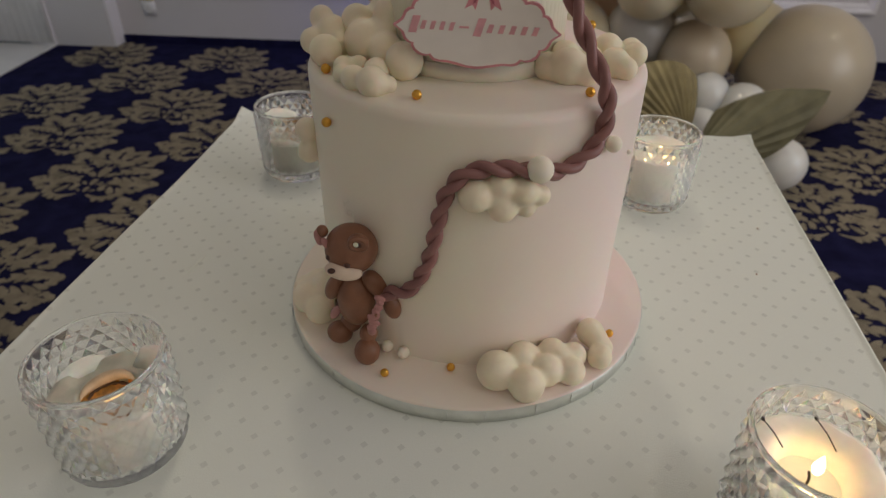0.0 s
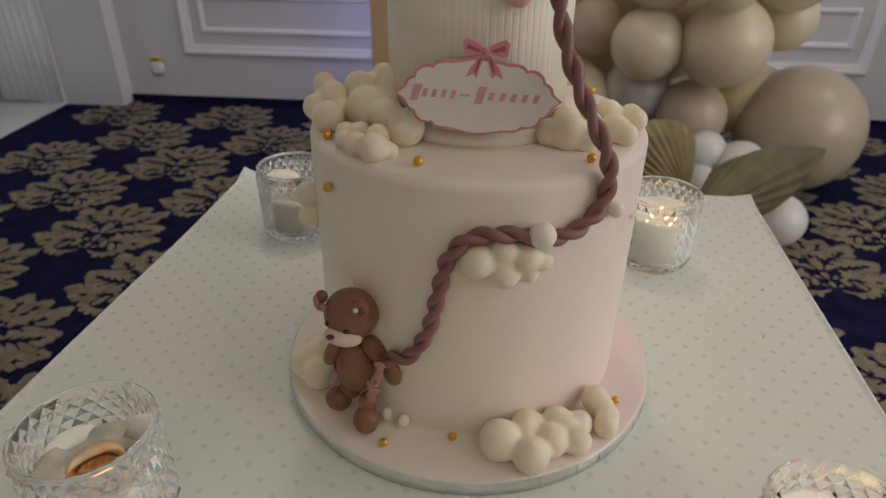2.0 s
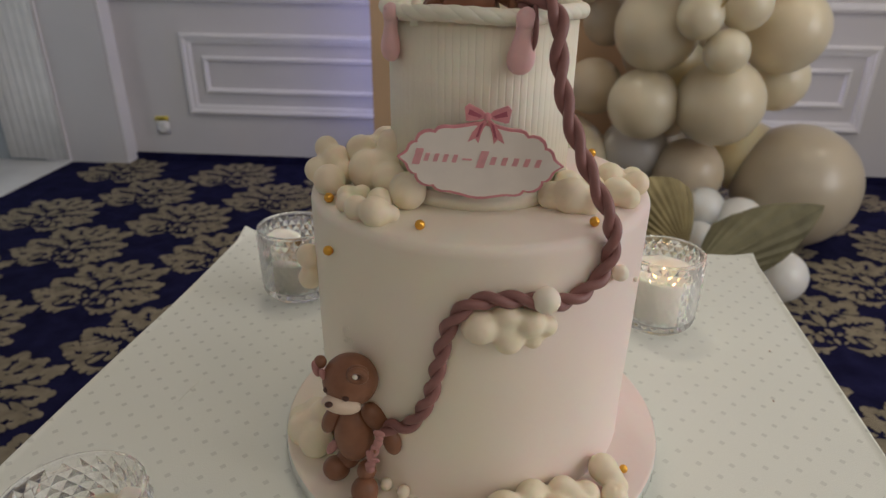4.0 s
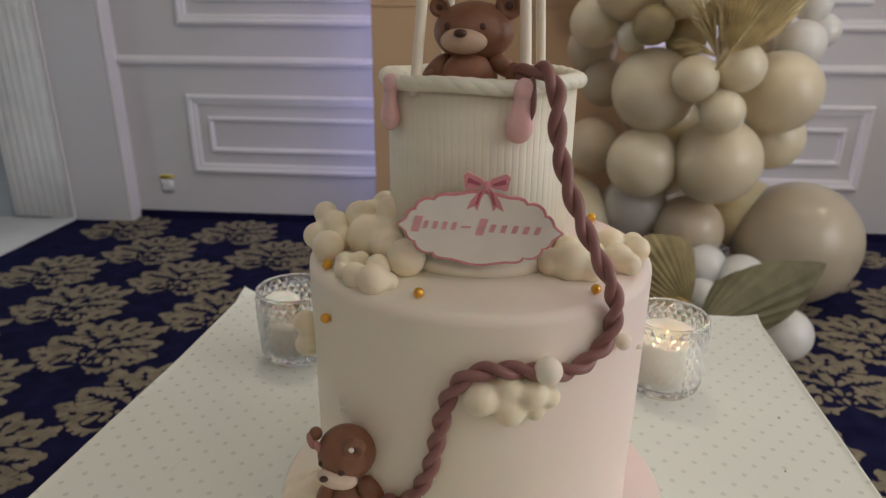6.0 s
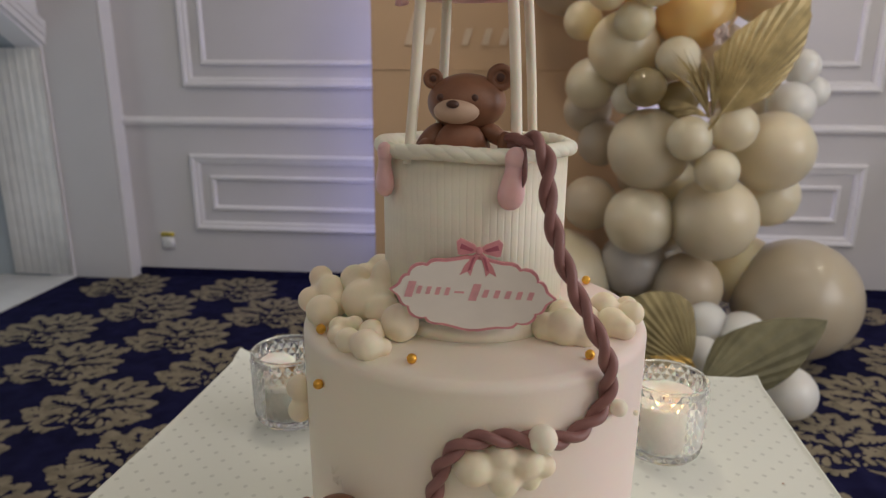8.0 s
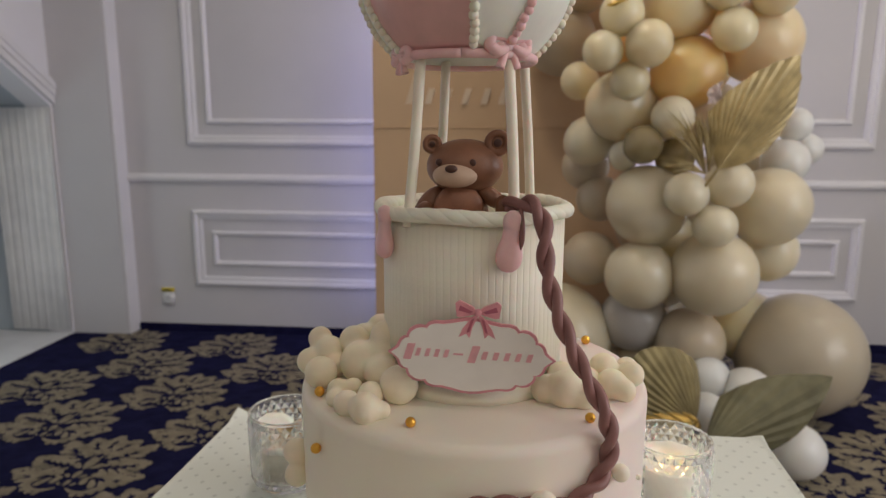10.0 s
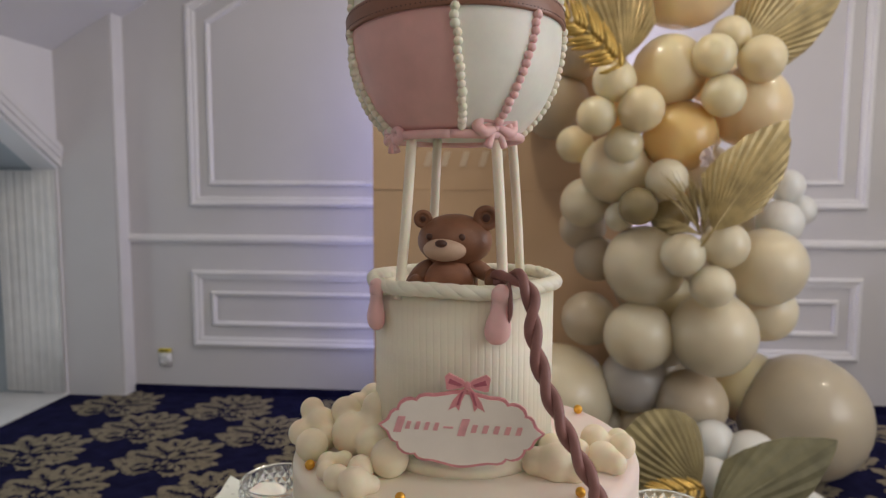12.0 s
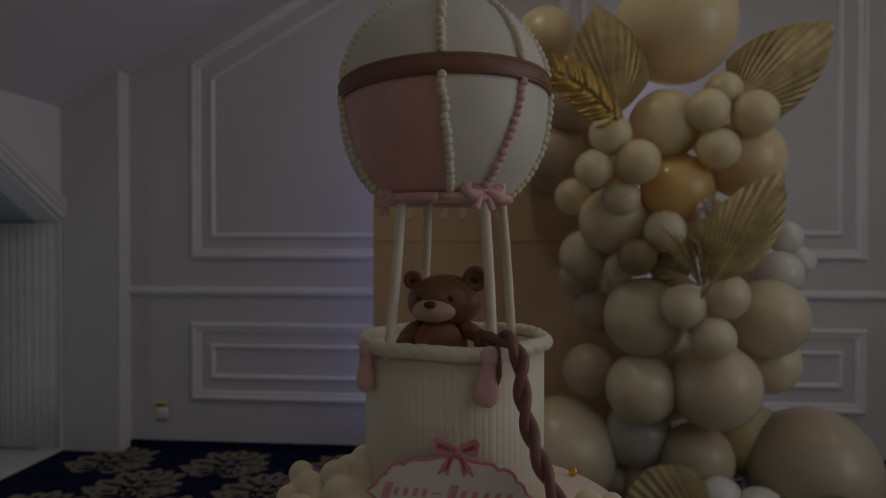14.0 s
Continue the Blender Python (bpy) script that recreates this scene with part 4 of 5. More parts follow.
def add_bow(bm, m, s):
    """A soft bow: two looped wings, a knot and two tails; m puts it in place, facing its own -y."""
    for side in (-1, 1):
        wing = glide([(0, 0, 0), (side * 0.35, -0.22, 0.32), (side * 0.95, -0.12, 0.42), (side * 1.1, -0.05, 0.0), (side * 0.8, -0.22, -0.28), (side * 0.3, -0.2, -0.12), (0, 0, 0)], 5)
        add_tube(bm, [m @ (Vector(p) * s) for p in wing], [s * (0.13 + 0.17 * math.sin(math.pi * k / (len(wing) - 1))) for k in range(len(wing))], 10)
        tail = glide([(0, -0.05, -0.05), (side * 0.3, -0.12, -0.5), (side * 0.5, -0.08, -1.0)], 4)
        add_tube(bm, [m @ (Vector(p) * s) for p in tail], [s * (0.12 + 0.12 * k / (len(tail) - 1)) for k in range(len(tail))], 10)
        add_ball(bm, m @ Vector((side * 0.62 * s, -0.1 * s, 0.06 * s)), (0.36 * s, 0.16 * s, 0.26 * s), u=12, v=8)
    add_ball(bm, m @ Vector((0, -0.15 * s, 0)), (0.2 * s, 0.2 * s, 0.24 * s), u=12, v=8)
    return bm


for az, s, up_ in ((38, 0.0125, 0.004), (-58, 0.0098, -0.001)):
    bm = bmesh.new()
    p = on_ball(az, ZLOW, 0.003)
    add_bow(bm, Matrix.Translation((p[0], p[1], ZLOW + up_)) @ Matrix.Rotation(radians(az), 4, "Z"), s)
    part("bow", plain(bm), PALE_PINK, balloon, "pale pink fondant bow")
tagged(cake, "two-tier blush fondant cake with ivory basket and hot-air balloon", "cake")


# ---- pink drops on the basket's rim ----
def pink_drop(az, tall, lean):
    bm = bmesh.new()
    r = BR + 0.0045
    x, y = BX + r * math.sin(radians(az)), BY - r * math.cos(radians(az))
    turn = Matrix.Rotation(radians(az), 4, "Z")
    add_ball(bm, (x, y, RIM + 0.001), (0.0052 * tall, 0.0045, 0.0062 * tall), turn)
    add_ball(bm, (x - 0.0012, y - 0.001, RIM + 0.0045), (0.0026, 0.003, 0.0026), turn)
    add_lathe(bm, [(0, -0.0258), (0.0028, -0.0252), (0.0052, -0.0232), (0.0065, -0.0200), (0.0068, -0.0165), (0.0062, -0.0125), (0.0052, -0.0088), (0.0046, -0.0050), (0.0046, 0.0)], 20)
    new_verts = [v for v in bm.verts if v.co.z < 0.5]
    bmesh.ops.transform(bm, matrix=Matrix.Translation((x, y, RIM - 0.001)) @ turn @ Matrix.Rotation(radians(lean), 4, "Y") @ Matrix.Diagonal((tall * 1.04, 0.8, tall * 0.9, 1)), verts=new_verts)
    tagged(obj("pink_drop", plain(bm), PALE_PINK), "pale pink fondant drop with a knot on the basket rim", "cake decoration", "pink drops on the basket")


pink_drop(-53, 1.1, 4)
pink_drop(22, 1.2, 6)
pink_drop(150, 1.0, 0)
pink_drop(-150, 1.0, 0)


# ---- clouds ----
def cloud(balls, label, voxel=0.0011):
    bm = bmesh.new()
    for x, y, z, r in balls:
        add_ball(bm, (x, y, z), r * 1.10, u=16, v=10)
    ob = obj("cloud", bm, CLOUD)
    re = ob.modifiers.new("blend", "REMESH")
    re.mode, re.voxel_size, re.use_smooth_shade = "VOXEL", voxel, True
    sm = ob.modifiers.new("soften", "SMOOTH")
    sm.factor, sm.iterations = 0.5, 34
    tagged(ob, label, "cloud", "fondant clouds on the cake")


ON_TOP = "cream fondant cloud of rounded puffs on the cake's top"
cloud([(-0.137, 0.48, 0.9785, 0.0082), (-0.141, 0.467, 0.966, 0.0088), (-0.127, 0.444, 0.967, 0.0102), (-0.1275, 0.47, 0.974, 0.0092), (-0.121, 0.462, 0.966, 0.008)], ON_TOP)
cloud([(-0.111, 0.475, 0.979, 0.0104), (-0.103, 0.458, 0.970, 0.0134), (-0.087, 0.466, 0.9865, 0.0102), (-0.09, 0.462, 0.972, 0.0134), (-0.072, 0.426, 0.968, 0.0116), (-0.086, 0.445, 0.968, 0.011), (-0.098, 0.47, 0.966, 0.011)], ON_TOP)
cloud([(-0.112, 0.429, 0.962, 0.0068), (-0.111, 0.418, 0.961, 0.006), (-0.101, 0.407, 0.9625, 0.0079), (-0.088, 0.398, 0.964, 0.0092), (-0.089, 0.42, 0.963, 0.0082), (-0.079, 0.403, 0.961, 0.0056), (-0.103, 0.434, 0.962, 0.006)], ON_TOP)
cloud([(0.032, 0.433, 0.966, 0.0115), (0.02, 0.438, 0.964, 0.009), (0.031, 0.452, 0.967, 0.0095), (0.043, 0.43, 0.964, 0.0088), (0.047, 0.452, 0.965, 0.009)], ON_TOP)
cloud([(0.061, 0.47, 0.968, 0.0092), (0.063, 0.449, 0.964, 0.0098), (0.070, 0.442, 0.963, 0.0072), (0.079, 0.466, 0.965, 0.0082), (0.078, 0.478, 0.965, 0.0075)], ON_TOP)
cloud([(-0.105, 0.545, 0.967, 0.011), (-0.09, 0.555, 0.966, 0.010), (-0.117, 0.535, 0.964, 0.009)], ON_TOP)
ON_BOARD = "cream fondant cloud of rounded puffs on the iced board"
cloud([(-0.001, 0.353, 0.774, 0.0136), (0.018, 0.369, 0.773, 0.0114), (0.016, 0.362, 0.776, 0.0093), (0.02, 0.3425, 0.7725, 0.0118), (0.034, 0.357, 0.773, 0.0111), (0.039, 0.375, 0.774, 0.0102), (0.044, 0.369, 0.773, 0.0096), (0.055, 0.376, 0.772, 0.009), (0.052, 0.36, 0.771, 0.0098)], ON_BOARD)
cloud([(0.0685, 0.398, 0.776, 0.0098), (0.073, 0.392, 0.774, 0.0084), (0.074, 0.377, 0.771, 0.0088), (0.078, 0.388, 0.770, 0.0072)], ON_BOARD)
cloud([(-0.153, 0.422, 0.773, 0.0128), (-0.141, 0.409, 0.773, 0.0118), (-0.149, 0.44, 0.774, 0.0115), (-0.160, 0.437, 0.771, 0.0095), (-0.138, 0.428, 0.782, 0.012)], ON_BOARD)
ON_SIDE = "cream fondant cloud pressed to the side of the cake"
cloud([(-0.0222, 0.3641, 0.9089, 0.0104), (-0.0066, 0.3666, 0.9155, 0.008), (-0.005, 0.3667, 0.8993, 0.0088), (0.0068, 0.3694, 0.9105, 0.0092), (0.0177, 0.3741, 0.9054, 0.0064), (0.0098, 0.3714, 0.8973, 0.0058), (-0.009, 0.3675, 0.907, 0.0085)], ON_SIDE)
cloud([(-0.147, 0.4479, 0.908, 0.0085), (-0.147, 0.4479, 0.8908, 0.0083), (-0.144, 0.456, 0.900, 0.0085)], ON_SIDE)

# single white balls
for (x, y, z, r), where in (((0.0153, 0.366, 0.9271, 0.0081), "side"), ((0.0623, 0.4023, 0.9285, 0.0053), "side"), ((0.0796, 0.4313, 0.9099, 0.0018), "side"), ((-0.083, 0.377, BASE + 0.0045, 0.0045), "board"), ((-0.070, 0.371, BASE + 0.0047, 0.0047), "board")):
    bm = bmesh.new()
    add_ball(bm, (x, y, z), r, u=24, v=14)
    tagged(obj("sugar_ball", bm, IVORY), "round ivory sugar ball on the cake " + where, "sugar ball", "ivory sugar balls")
# gold beads
for x, y, z, r in ((-0.124, 0.429, TOP + 0.0032, 0.0033), (-0.060, 0.391, TOP + 0.003, 0.0031), (0.044, 0.407, TOP + 0.003, 0.0031), (0.060, 0.551, TOP + 0.0034, 0.0036), (-0.110, 0.556, TOP + 0.0034, 0.0032), (-0.081, 0.351, BASE + 0.003, 0.0031), (-0.034, 0.361, BASE + 0.003, 0.0031), (0.086, 0.409, BASE + 0.003, 0.0031), (-0.1207, 0.406, 0.933, 0.0033)):
    bm = bmesh.new()
    add_ball(bm, (x, y, z), r, u=16, v=10)
    tagged(obj("gold_bead", bm, GOLD), "small round gold sugar bead on pale icing", "sugar bead", "gold sugar beads")

# flaky white smear of icing on the cake's side, above the lower figure
bm = bmesh.new()
rng = random.Random(7)
for k in range(16):
    az = -42.5 + rng.uniform(-3.2, 2.6)
    z = 0.8745 + rng.uniform(-0.007, 0.006)
    add_ball(bm, at_az(az, 0.1201, z), (0.0009, 0.0003, rng.uniform(0.0012, 0.003)), Matrix.Rotation(radians(az), 4, "Z") @ Matrix.Rotation(radians(rng.uniform(-25, 25)), 4, "Y"), u=8, v=6)
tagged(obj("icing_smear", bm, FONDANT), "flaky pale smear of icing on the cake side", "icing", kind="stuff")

# ---- twisted rope from basket to the lower figure ----
hang = [(-0.0075, 0.440, 1.0800), (0.0000, 0.4335, 1.0825), (0.0085, 0.4235, 1.0825), (0.0140, 0.4155, 1.072), (0.0158, 0.411, 1.049), (0.0222, 0.406, 1.0249), (0.0330, 0.40, 1.0003), (0.0430, 0.395, 0.982), (0.0495, 0.3915, 0.970)]
clings = [(0.0526, 0.3905, 0.9575), (0.0526, 0.3913, 0.9445), (0.0465, 0.3868, 0.9312), (0.0301, 0.3763, 0.9222), (0.0138, 0.3692, 0.9245), (-0.0081, 0.3636, 0.9277), (-0.0265, 0.362, 0.9252), (-0.0372, 0.3622, 0.914), (-0.0418, 0.3628, 0.9013), (-0.0469, 0.3634, 0.8757), (-0.0523, 0.3644, 0.8525), (-0.0641, 0.3673, 0.8305), (-0.0765, 0.3722, 0.8235), (-0.083, 0.373, 0.818)]
bm = bmesh.new()
add_twist(bm, glide(hang + clings, 14), 0.0025, 0.0031, 0.0410, phase=0.6, tight=(0.15, 0.0315))
add_tube(bm, glide([(0.0010, 0.4265, 1.080), (0.0020, 0.4225, 1.070), (0.0020, 0.4225, 1.0620), (0.0012, 0.4225, 1.0560)], 4), [0.0012, 0.0014, 0.0015, 0.0016, 0.0016, 0.0016, 0.0016, 0.0016, 0.0016, 0.0014, 0.0012, 0.0009, 0.0005], 8)
tagged(obj("rope", plain(bm), MAUVE), "mauve-brown twisted fondant rope draped down the cake", "rope")

# ---- sign ----
SX, SY, SZ = -0.0265, 0.4135, 0.9935
to_sign = Matrix.Translation((SX, SY, SZ)) @ Matrix.Rotation(radians(1.7), 4, "Y") @ Matrix(((1, 0, 0, 0), (0, 0, -1, 0), (0, 1, 0, 0), (0, 0, 0, 1)))


def plaque(s):
    """A fancy label outline with pointed ends and scalloped corners; s shrinks it."""
    quarter = [(0.0, 0.0236), (0.005, 0.0232), (0.011, 0.0218), (0.017, 0.0206), (0.0225, 0.0206), (0.0258, 0.0196), (0.0275, 0.0178), (0.0278, 0.0170), (0.0310, 0.0176), (0.0345, 0.0168), (0.0375, 0.0145), (0.0388, 0.0118), (0.0386, 0.0104), (0.0412, 0.0098), (0.0432, 0.0080), (0.0442, 0.0056), (0.0448, 0.0040), (0.0468, 0.0022), (0.0498, 0.0)]
    full = quarter + [(x, -z) for x, z in quarter[::-1][1:]]
    full += [(-x, z) for x, z in full[::-1][1:-1]]
    return [(x * s, z * (1 - (1 - s) * 2.0)) for x, z in full][::-1]


sign = empty("cake_sign", (SX, SY, SZ))
bm = bmesh.new()
add_prism(bm, plaque(1.0), 0.0022, to_sign)
part("border", plain(bm), SIGN_PINK, sign, "pink border of the sign", smooth=False)
bm = bmesh.new()
add_prism(bm, plaque(0.962), 0.0028, to_sign)
face_part = part("face", plain(bm), SIGN_WHITE, sign, smooth=False)
lift = to_sign @ Matrix.Translation((0, 0, 0.0028))
words = [(-0.0405, 0.0046, 0.0098)] + [(-0.0335 + 0.0056 * k, 0.0026, 0.0048) for k in range(4)] + [(-0.0106, 0.0058, 0.0011)]
words += [(-0.0022, 0.0046, 0.0104)] + [(0.0058 + 0.0066 * k, 0.0030, 0.0048) for k in range(5)]
for x, wide, tall in words:
    z = -0.0012 if tall < 0.008 and tall > 0.002 else 0.0006 if tall < 0.002 else -0.0036
    bm = bmesh.new()
    add_prism(bm, [(x, z), (x + wide, z), (x + wide + tall * 0.28, z + tall), (x + tall * 0.28, z + tall)], 0.0004, lift)
    part("bar", plain(bm), SIGN_LETTER, face_part, smooth=False)
# printed bow standing on the top edge
bow_at = to_sign @ Matrix.Translation((0.003, 0.0270, 0.0012))
pieces = [
    ([(0, 0), (0.003, 0.0035), (0.011, 0.007), (0.0135, 0.005), (0.0128, 0.0), (0.0125, -0.0025), (0.0105, -0.003), (0.004, -0.0015)], SIGN_PINK, 0.0022),
    ([(0.001, -0.001), (0.0035, -0.003), (0.0085, -0.0095), (0.0108, -0.0152), (0.0065, -0.0128), (0.0045, -0.0155), (0.003, -0.009), (0.0004, -0.003)], SIGN_PINK, 0.0020),
    ([(0.003, 0.0008), (0.0105, 0.0042), (0.0115, 0.0012), (0.0045, -0.0004)], SIGN_DARK, 0.0026),
    ([(0.002, -0.003), (0.004, -0.0045), (0.0062, -0.012), (0.0046, -0.0115)], SIGN_DARK, 0.0024),
]
for pts, m, depth in pieces:
    for side in (-1, 1):
        bm = bmesh.new()
        add_prism(bm, [(x * side, z) for x, z in pts][:: side], depth, bow_at)
        part("bow_ribbon", plain(bm), m, sign, smooth=False)
bm = bmesh.new()
add_ball(bm, bow_at @ Vector((0, 0.0002, 0.002)), (0.0022, 0.0012, 0.0026), u=12, v=8)
part("bow_knot", bm, SIGN_PINK, sign)
tagged(sign, "scalloped white sign with pink border and a pink bow", "sign")

# ---- bears: one mesh each, several clays ----
PALE_MUZZLE = mat("cream_tan_fondant", (0.72, 0.57, 0.44), 0.5, vary=0.05, scale=120)
RIBBON = mat("dusty_mauve_fondant", (0.42, 0.20, 0.185), 0.45, vary=0.1, scale=120)
BELLY = mat("light_brown_fondant", (0.29, 0.125, 0.07), 0.42, vary=0.14, scale=110, bump=0.15, bump_scale=600)
COCOA = mat("dark_cocoa_fondant", (0.075, 0.030, 0.020), 0.38, vary=0.1, scale=120)
CLAYS = [BROWN, MUZZLE, DARK, RIBBON, IVORY, BELLY, PALE_MUZZLE, COCOA]


def turned(rx, ry, rz):
    return pose(0, 0, 0, rx, ry, rz)


def add_ear(bm, place, r, turn):
    """A rounded ear with a pressed hollow, facing its own -y."""
    m = Matrix.Translation(place) @ turn
    add_ball(bm, place, (r, r * 0.5, r), turn, u=18, v=12)
    line = [m @ Vector((0.72 * r * math.cos(a), -0.32 * r, 0.72 * r * math.sin(a))) for a in [2 * math.pi * k / 20 for k in range(21)]]
    add_tube(bm, line, 0.30 * r, 8, caps=False)
    add_ball(bm, m @ Vector((0, -0.42 * r, 0)), (0.34 * r, 0.14 * r, 0.34 * r), turn, mat_index=7, u=12, v=8)


def basket_bear():
    bm = bmesh.new()
    z = -0.003
    add_ball(bm, (-0.0340, 0.462, 1.1055 + z), (0.0246, 0.0215, 0.0176), u=36, v=24)
    add_ear(bm, (-0.0548, 0.4605, 1.1195 + z), 0.0062, turned(0, -30, 4))
    add_ear(bm, (-0.0136, 0.4585, 1.1205 + z), 0.0083, turned(0, 30, 4))
    # muzzle, nose, eyes
    add_ball(bm, (-0.0390, 0.4445, 1.1008 + z), (0.0140, 0.0084, 0.0076), mat_index=1, u=24, v=16)
    add_ball(bm, (-0.0410, 0.4372, 1.1052 + z), (0.0040, 0.0030, 0.0025), mat_index=7, u=14, v=8)
    add_ball(bm, (-0.0490, 0.4455, 1.1088 + z), (0.0024, 0.0018, 0.0023), mat_index=7, u=12, v=8)
    add_ball(bm, (-0.0285, 0.4425, 1.1086 + z), (0.0026, 0.0018, 0.0025), mat_index=7, u=12, v=8)
    # body, light belly, arms
    add_ball(bm, (-0.037, 0.464, 1.0762 + z), (0.0185, 0.0165, 0.0215), u=28, v=18)
    add_ball(bm, (-0.0370, 0.4515, 1.0782 + z), (0.0162, 0.009, 0.0170), mat_index=5, u=28, v=18)
    add_ball(bm, (-0.0570, 0.46, 1.0792 + z), (0.0080, 0.0085, 0.0155), turned(0, 32, 0))
    add_ball(bm, (-0.0590, 0.4535, 1.0747 + z), (0.0068, 0.0065, 0.0095), turned(0, 12, 0))
    add_ball(bm, (-0.0165, 0.457, 1.0865 + z), (0.0056, 0.0065, 0.0105), turned(0, -55, 0))
    add_ball(bm, (-0.0085, 0.447, 1.0800 + z), (0.0056, 0.0056, 0.0092), turned(0, -10, 0))
    return obj("bear_figure", bm, CLAYS)


tagged(basket_bear(), "brown fondant teddy bear sitting in the ivory basket", "bear figure")


def side_bear():
    bm = bmesh.new()
    hx, hy, hz = -0.1045, 0.379, 0.854
    add_ball(bm, (hx, hy, hz), (0.0182, 0.0168, 0.0178), u=36, v=24)
    add_ear(bm, (-0.0968, 0.3680, 0.8672), 0.0070, turned(12, 25, 10))
    add_ball(bm, (-0.0978, 0.3642, 0.8672), (0.0019, 0.0012, 0.0019), mat_index=4, u=12, v=8)
    add_ball(bm, (-0.1235, 0.379, 0.8665), (0.0042, 0.004, 0.0045))
    add_ball(bm, (-0.126, 0.377, 0.8625), (0.0026, 0.0028, 0.0062), turned(0, -12, 0), mat_index=3)
    add_ball(bm, (-0.1205, 0.373, 0.861), (0.0022, 0.0026, 0.0045), turned(0, -25, 0), mat_index=3)
    add_ball(bm, (-0.1078, 0.3655, 0.8445), (0.0128, 0.0066, 0.0064), turned(0, 8, 0), mat_index=6, u=24, v=14)
    add_ball(bm, (-0.1145, 0.3598, 0.8482), (0.0027, 0.0022, 0.0018), mat_index=7, u=12, v=8)
    add_ball(bm, (-0.1180, 0.3680, 0.8530), (0.0019, 0.0016, 0.0022), mat_index=7, u=8, v=6)
    add_ball(bm, (-0.1042, 0.3624, 0.8515), (0.0024, 0.0016, 0.0020), mat_index=7, u=8, v=6)
    add_ball(bm, (-0.105, 0.3825, 0.806), (0.0138, 0.0125, 0.0215), u=28, v=18)
    add_ball(bm, (-0.0895, 0.382, 0.822), (0.0075, 0.0075, 0.0128), turned(0, -38, 0))
    add_ball(bm, (-0.0775, 0.3745, 0.8085), (0.0062, 0.0058, 0.0105), turned(0, -12, 0))
    add_ball(bm, (-0.1205, 0.384, 0.816), (0.0062, 0.0062, 0.0118), turned(0, 24, 0))
    add_ball(bm, (-0.0955, 0.364, 0.7735), (0.0094, 0.0092, 0.0102), turned(-20, 0, 0), u=24, v=14)
    add_ball(bm, (-0.0955, 0.373, 0.783), (0.0066, 0.0105, 0.0072), turned(-35, 0, 0))
    add_ball(bm, (-0.1195, 0.383, 0.7735), (0.0098, 0.0085, 0.0092), u=24, v=14)
    add_ball(bm, (-0.112, 0.388, 0.779), (0.0085, 0.008, 0.0072))
    # crumpled mauve ribbon at the paw, and its end by the other arm
    rng = random.Random(5)
    for k in range(9):
        t = k / 8
        add_ball(bm, (-0.0845 - 0.0075 * t + rng.uniform(-0.0016, 0.0016), 0.3640 - 0.0015 * t, 0.8235 - 0.0285 * t), (rng.uniform(0.0028, 0.0046), 0.0017, rng.uniform(0.0028, 0.0046)), turned(rng.uniform(-25, 25), rng.uniform(-50, 50), 0), mat_index=3, u=12, v=8)
    add_ball(bm, (-0.0868, 0.3615, 0.8105), (0.0012, 0.0012, 0.0016), mat_index=0, u=8, v=6)
    add_ball(bm, (-0.1195, 0.378, 0.7975), (0.0035, 0.003, 0.0075), turned(0, 30, 0), mat_index=3, u=12, v=8)
    return obj("bear_figure", bm, CLAYS)


tagged(side_bear(), "brown fondant teddy bear holding the rope against the cake", "bear figure")

# ---- balloon garland ----


def party_balloon(x, y, z, r, colour, stretch=1.0, spin=0.0):
    prof = []
    for k in range(1, 19):
        a = -math.pi / 2 + math.pi * k / 18
        prof.append((math.cos(a) * (1 - 0.05 * max(0.0, -math.sin(a))) if k < 18 else 0.0, math.sin(a) * stretch))
    prof = [(0.02, -1.01 * stretch)] + prof
    face = Matrix.Translation((x, y, z)) @ Matrix.Rotation(radians(spin), 4, "Z") @ Matrix.Rotation(radians(58), 4, "X")
    bm = bmesh.new()
    add_lathe(bm, [(a * r, b * r) for a, b in prof], 48)
    bmesh.ops.transform(bm, matrix=face, verts=bm.verts)
    size = "large" if r > 0.2 else "small" if r < 0.09 else "round"
    names = {"cream": "cream", "butter": "buttery cream", "sand": "sand-beige", "peach": "translucent peach", "apricot": "pale apricot", "taupe": "taupe-beige", "white": "white", "grey": "pale grey", "olive": "olive-gold"}
    ob = obj("party_balloon", plain(bm), LATEX[colour])
    bm = bmesh.new()
    k = 0.011
    add_lathe(bm, [(0.0, -1.0 * r * stretch), (k * 0.7, -1.0 * r * stretch), (k * 0.5, -r * stretch - k * 0.8), (k, -r * stretch - k * 1.6), (0.0, -r * stretch - k * 1.5)], 12)
    bmesh.ops.transform(bm, matrix=face, verts=bm.verts)
    part("knot", plain(bm), LATEX[colour], ob)
    return tagged(ob, f"{size} glossy {names[colour]} latex balloon in the balloon garland", "balloon", "balloon garland")


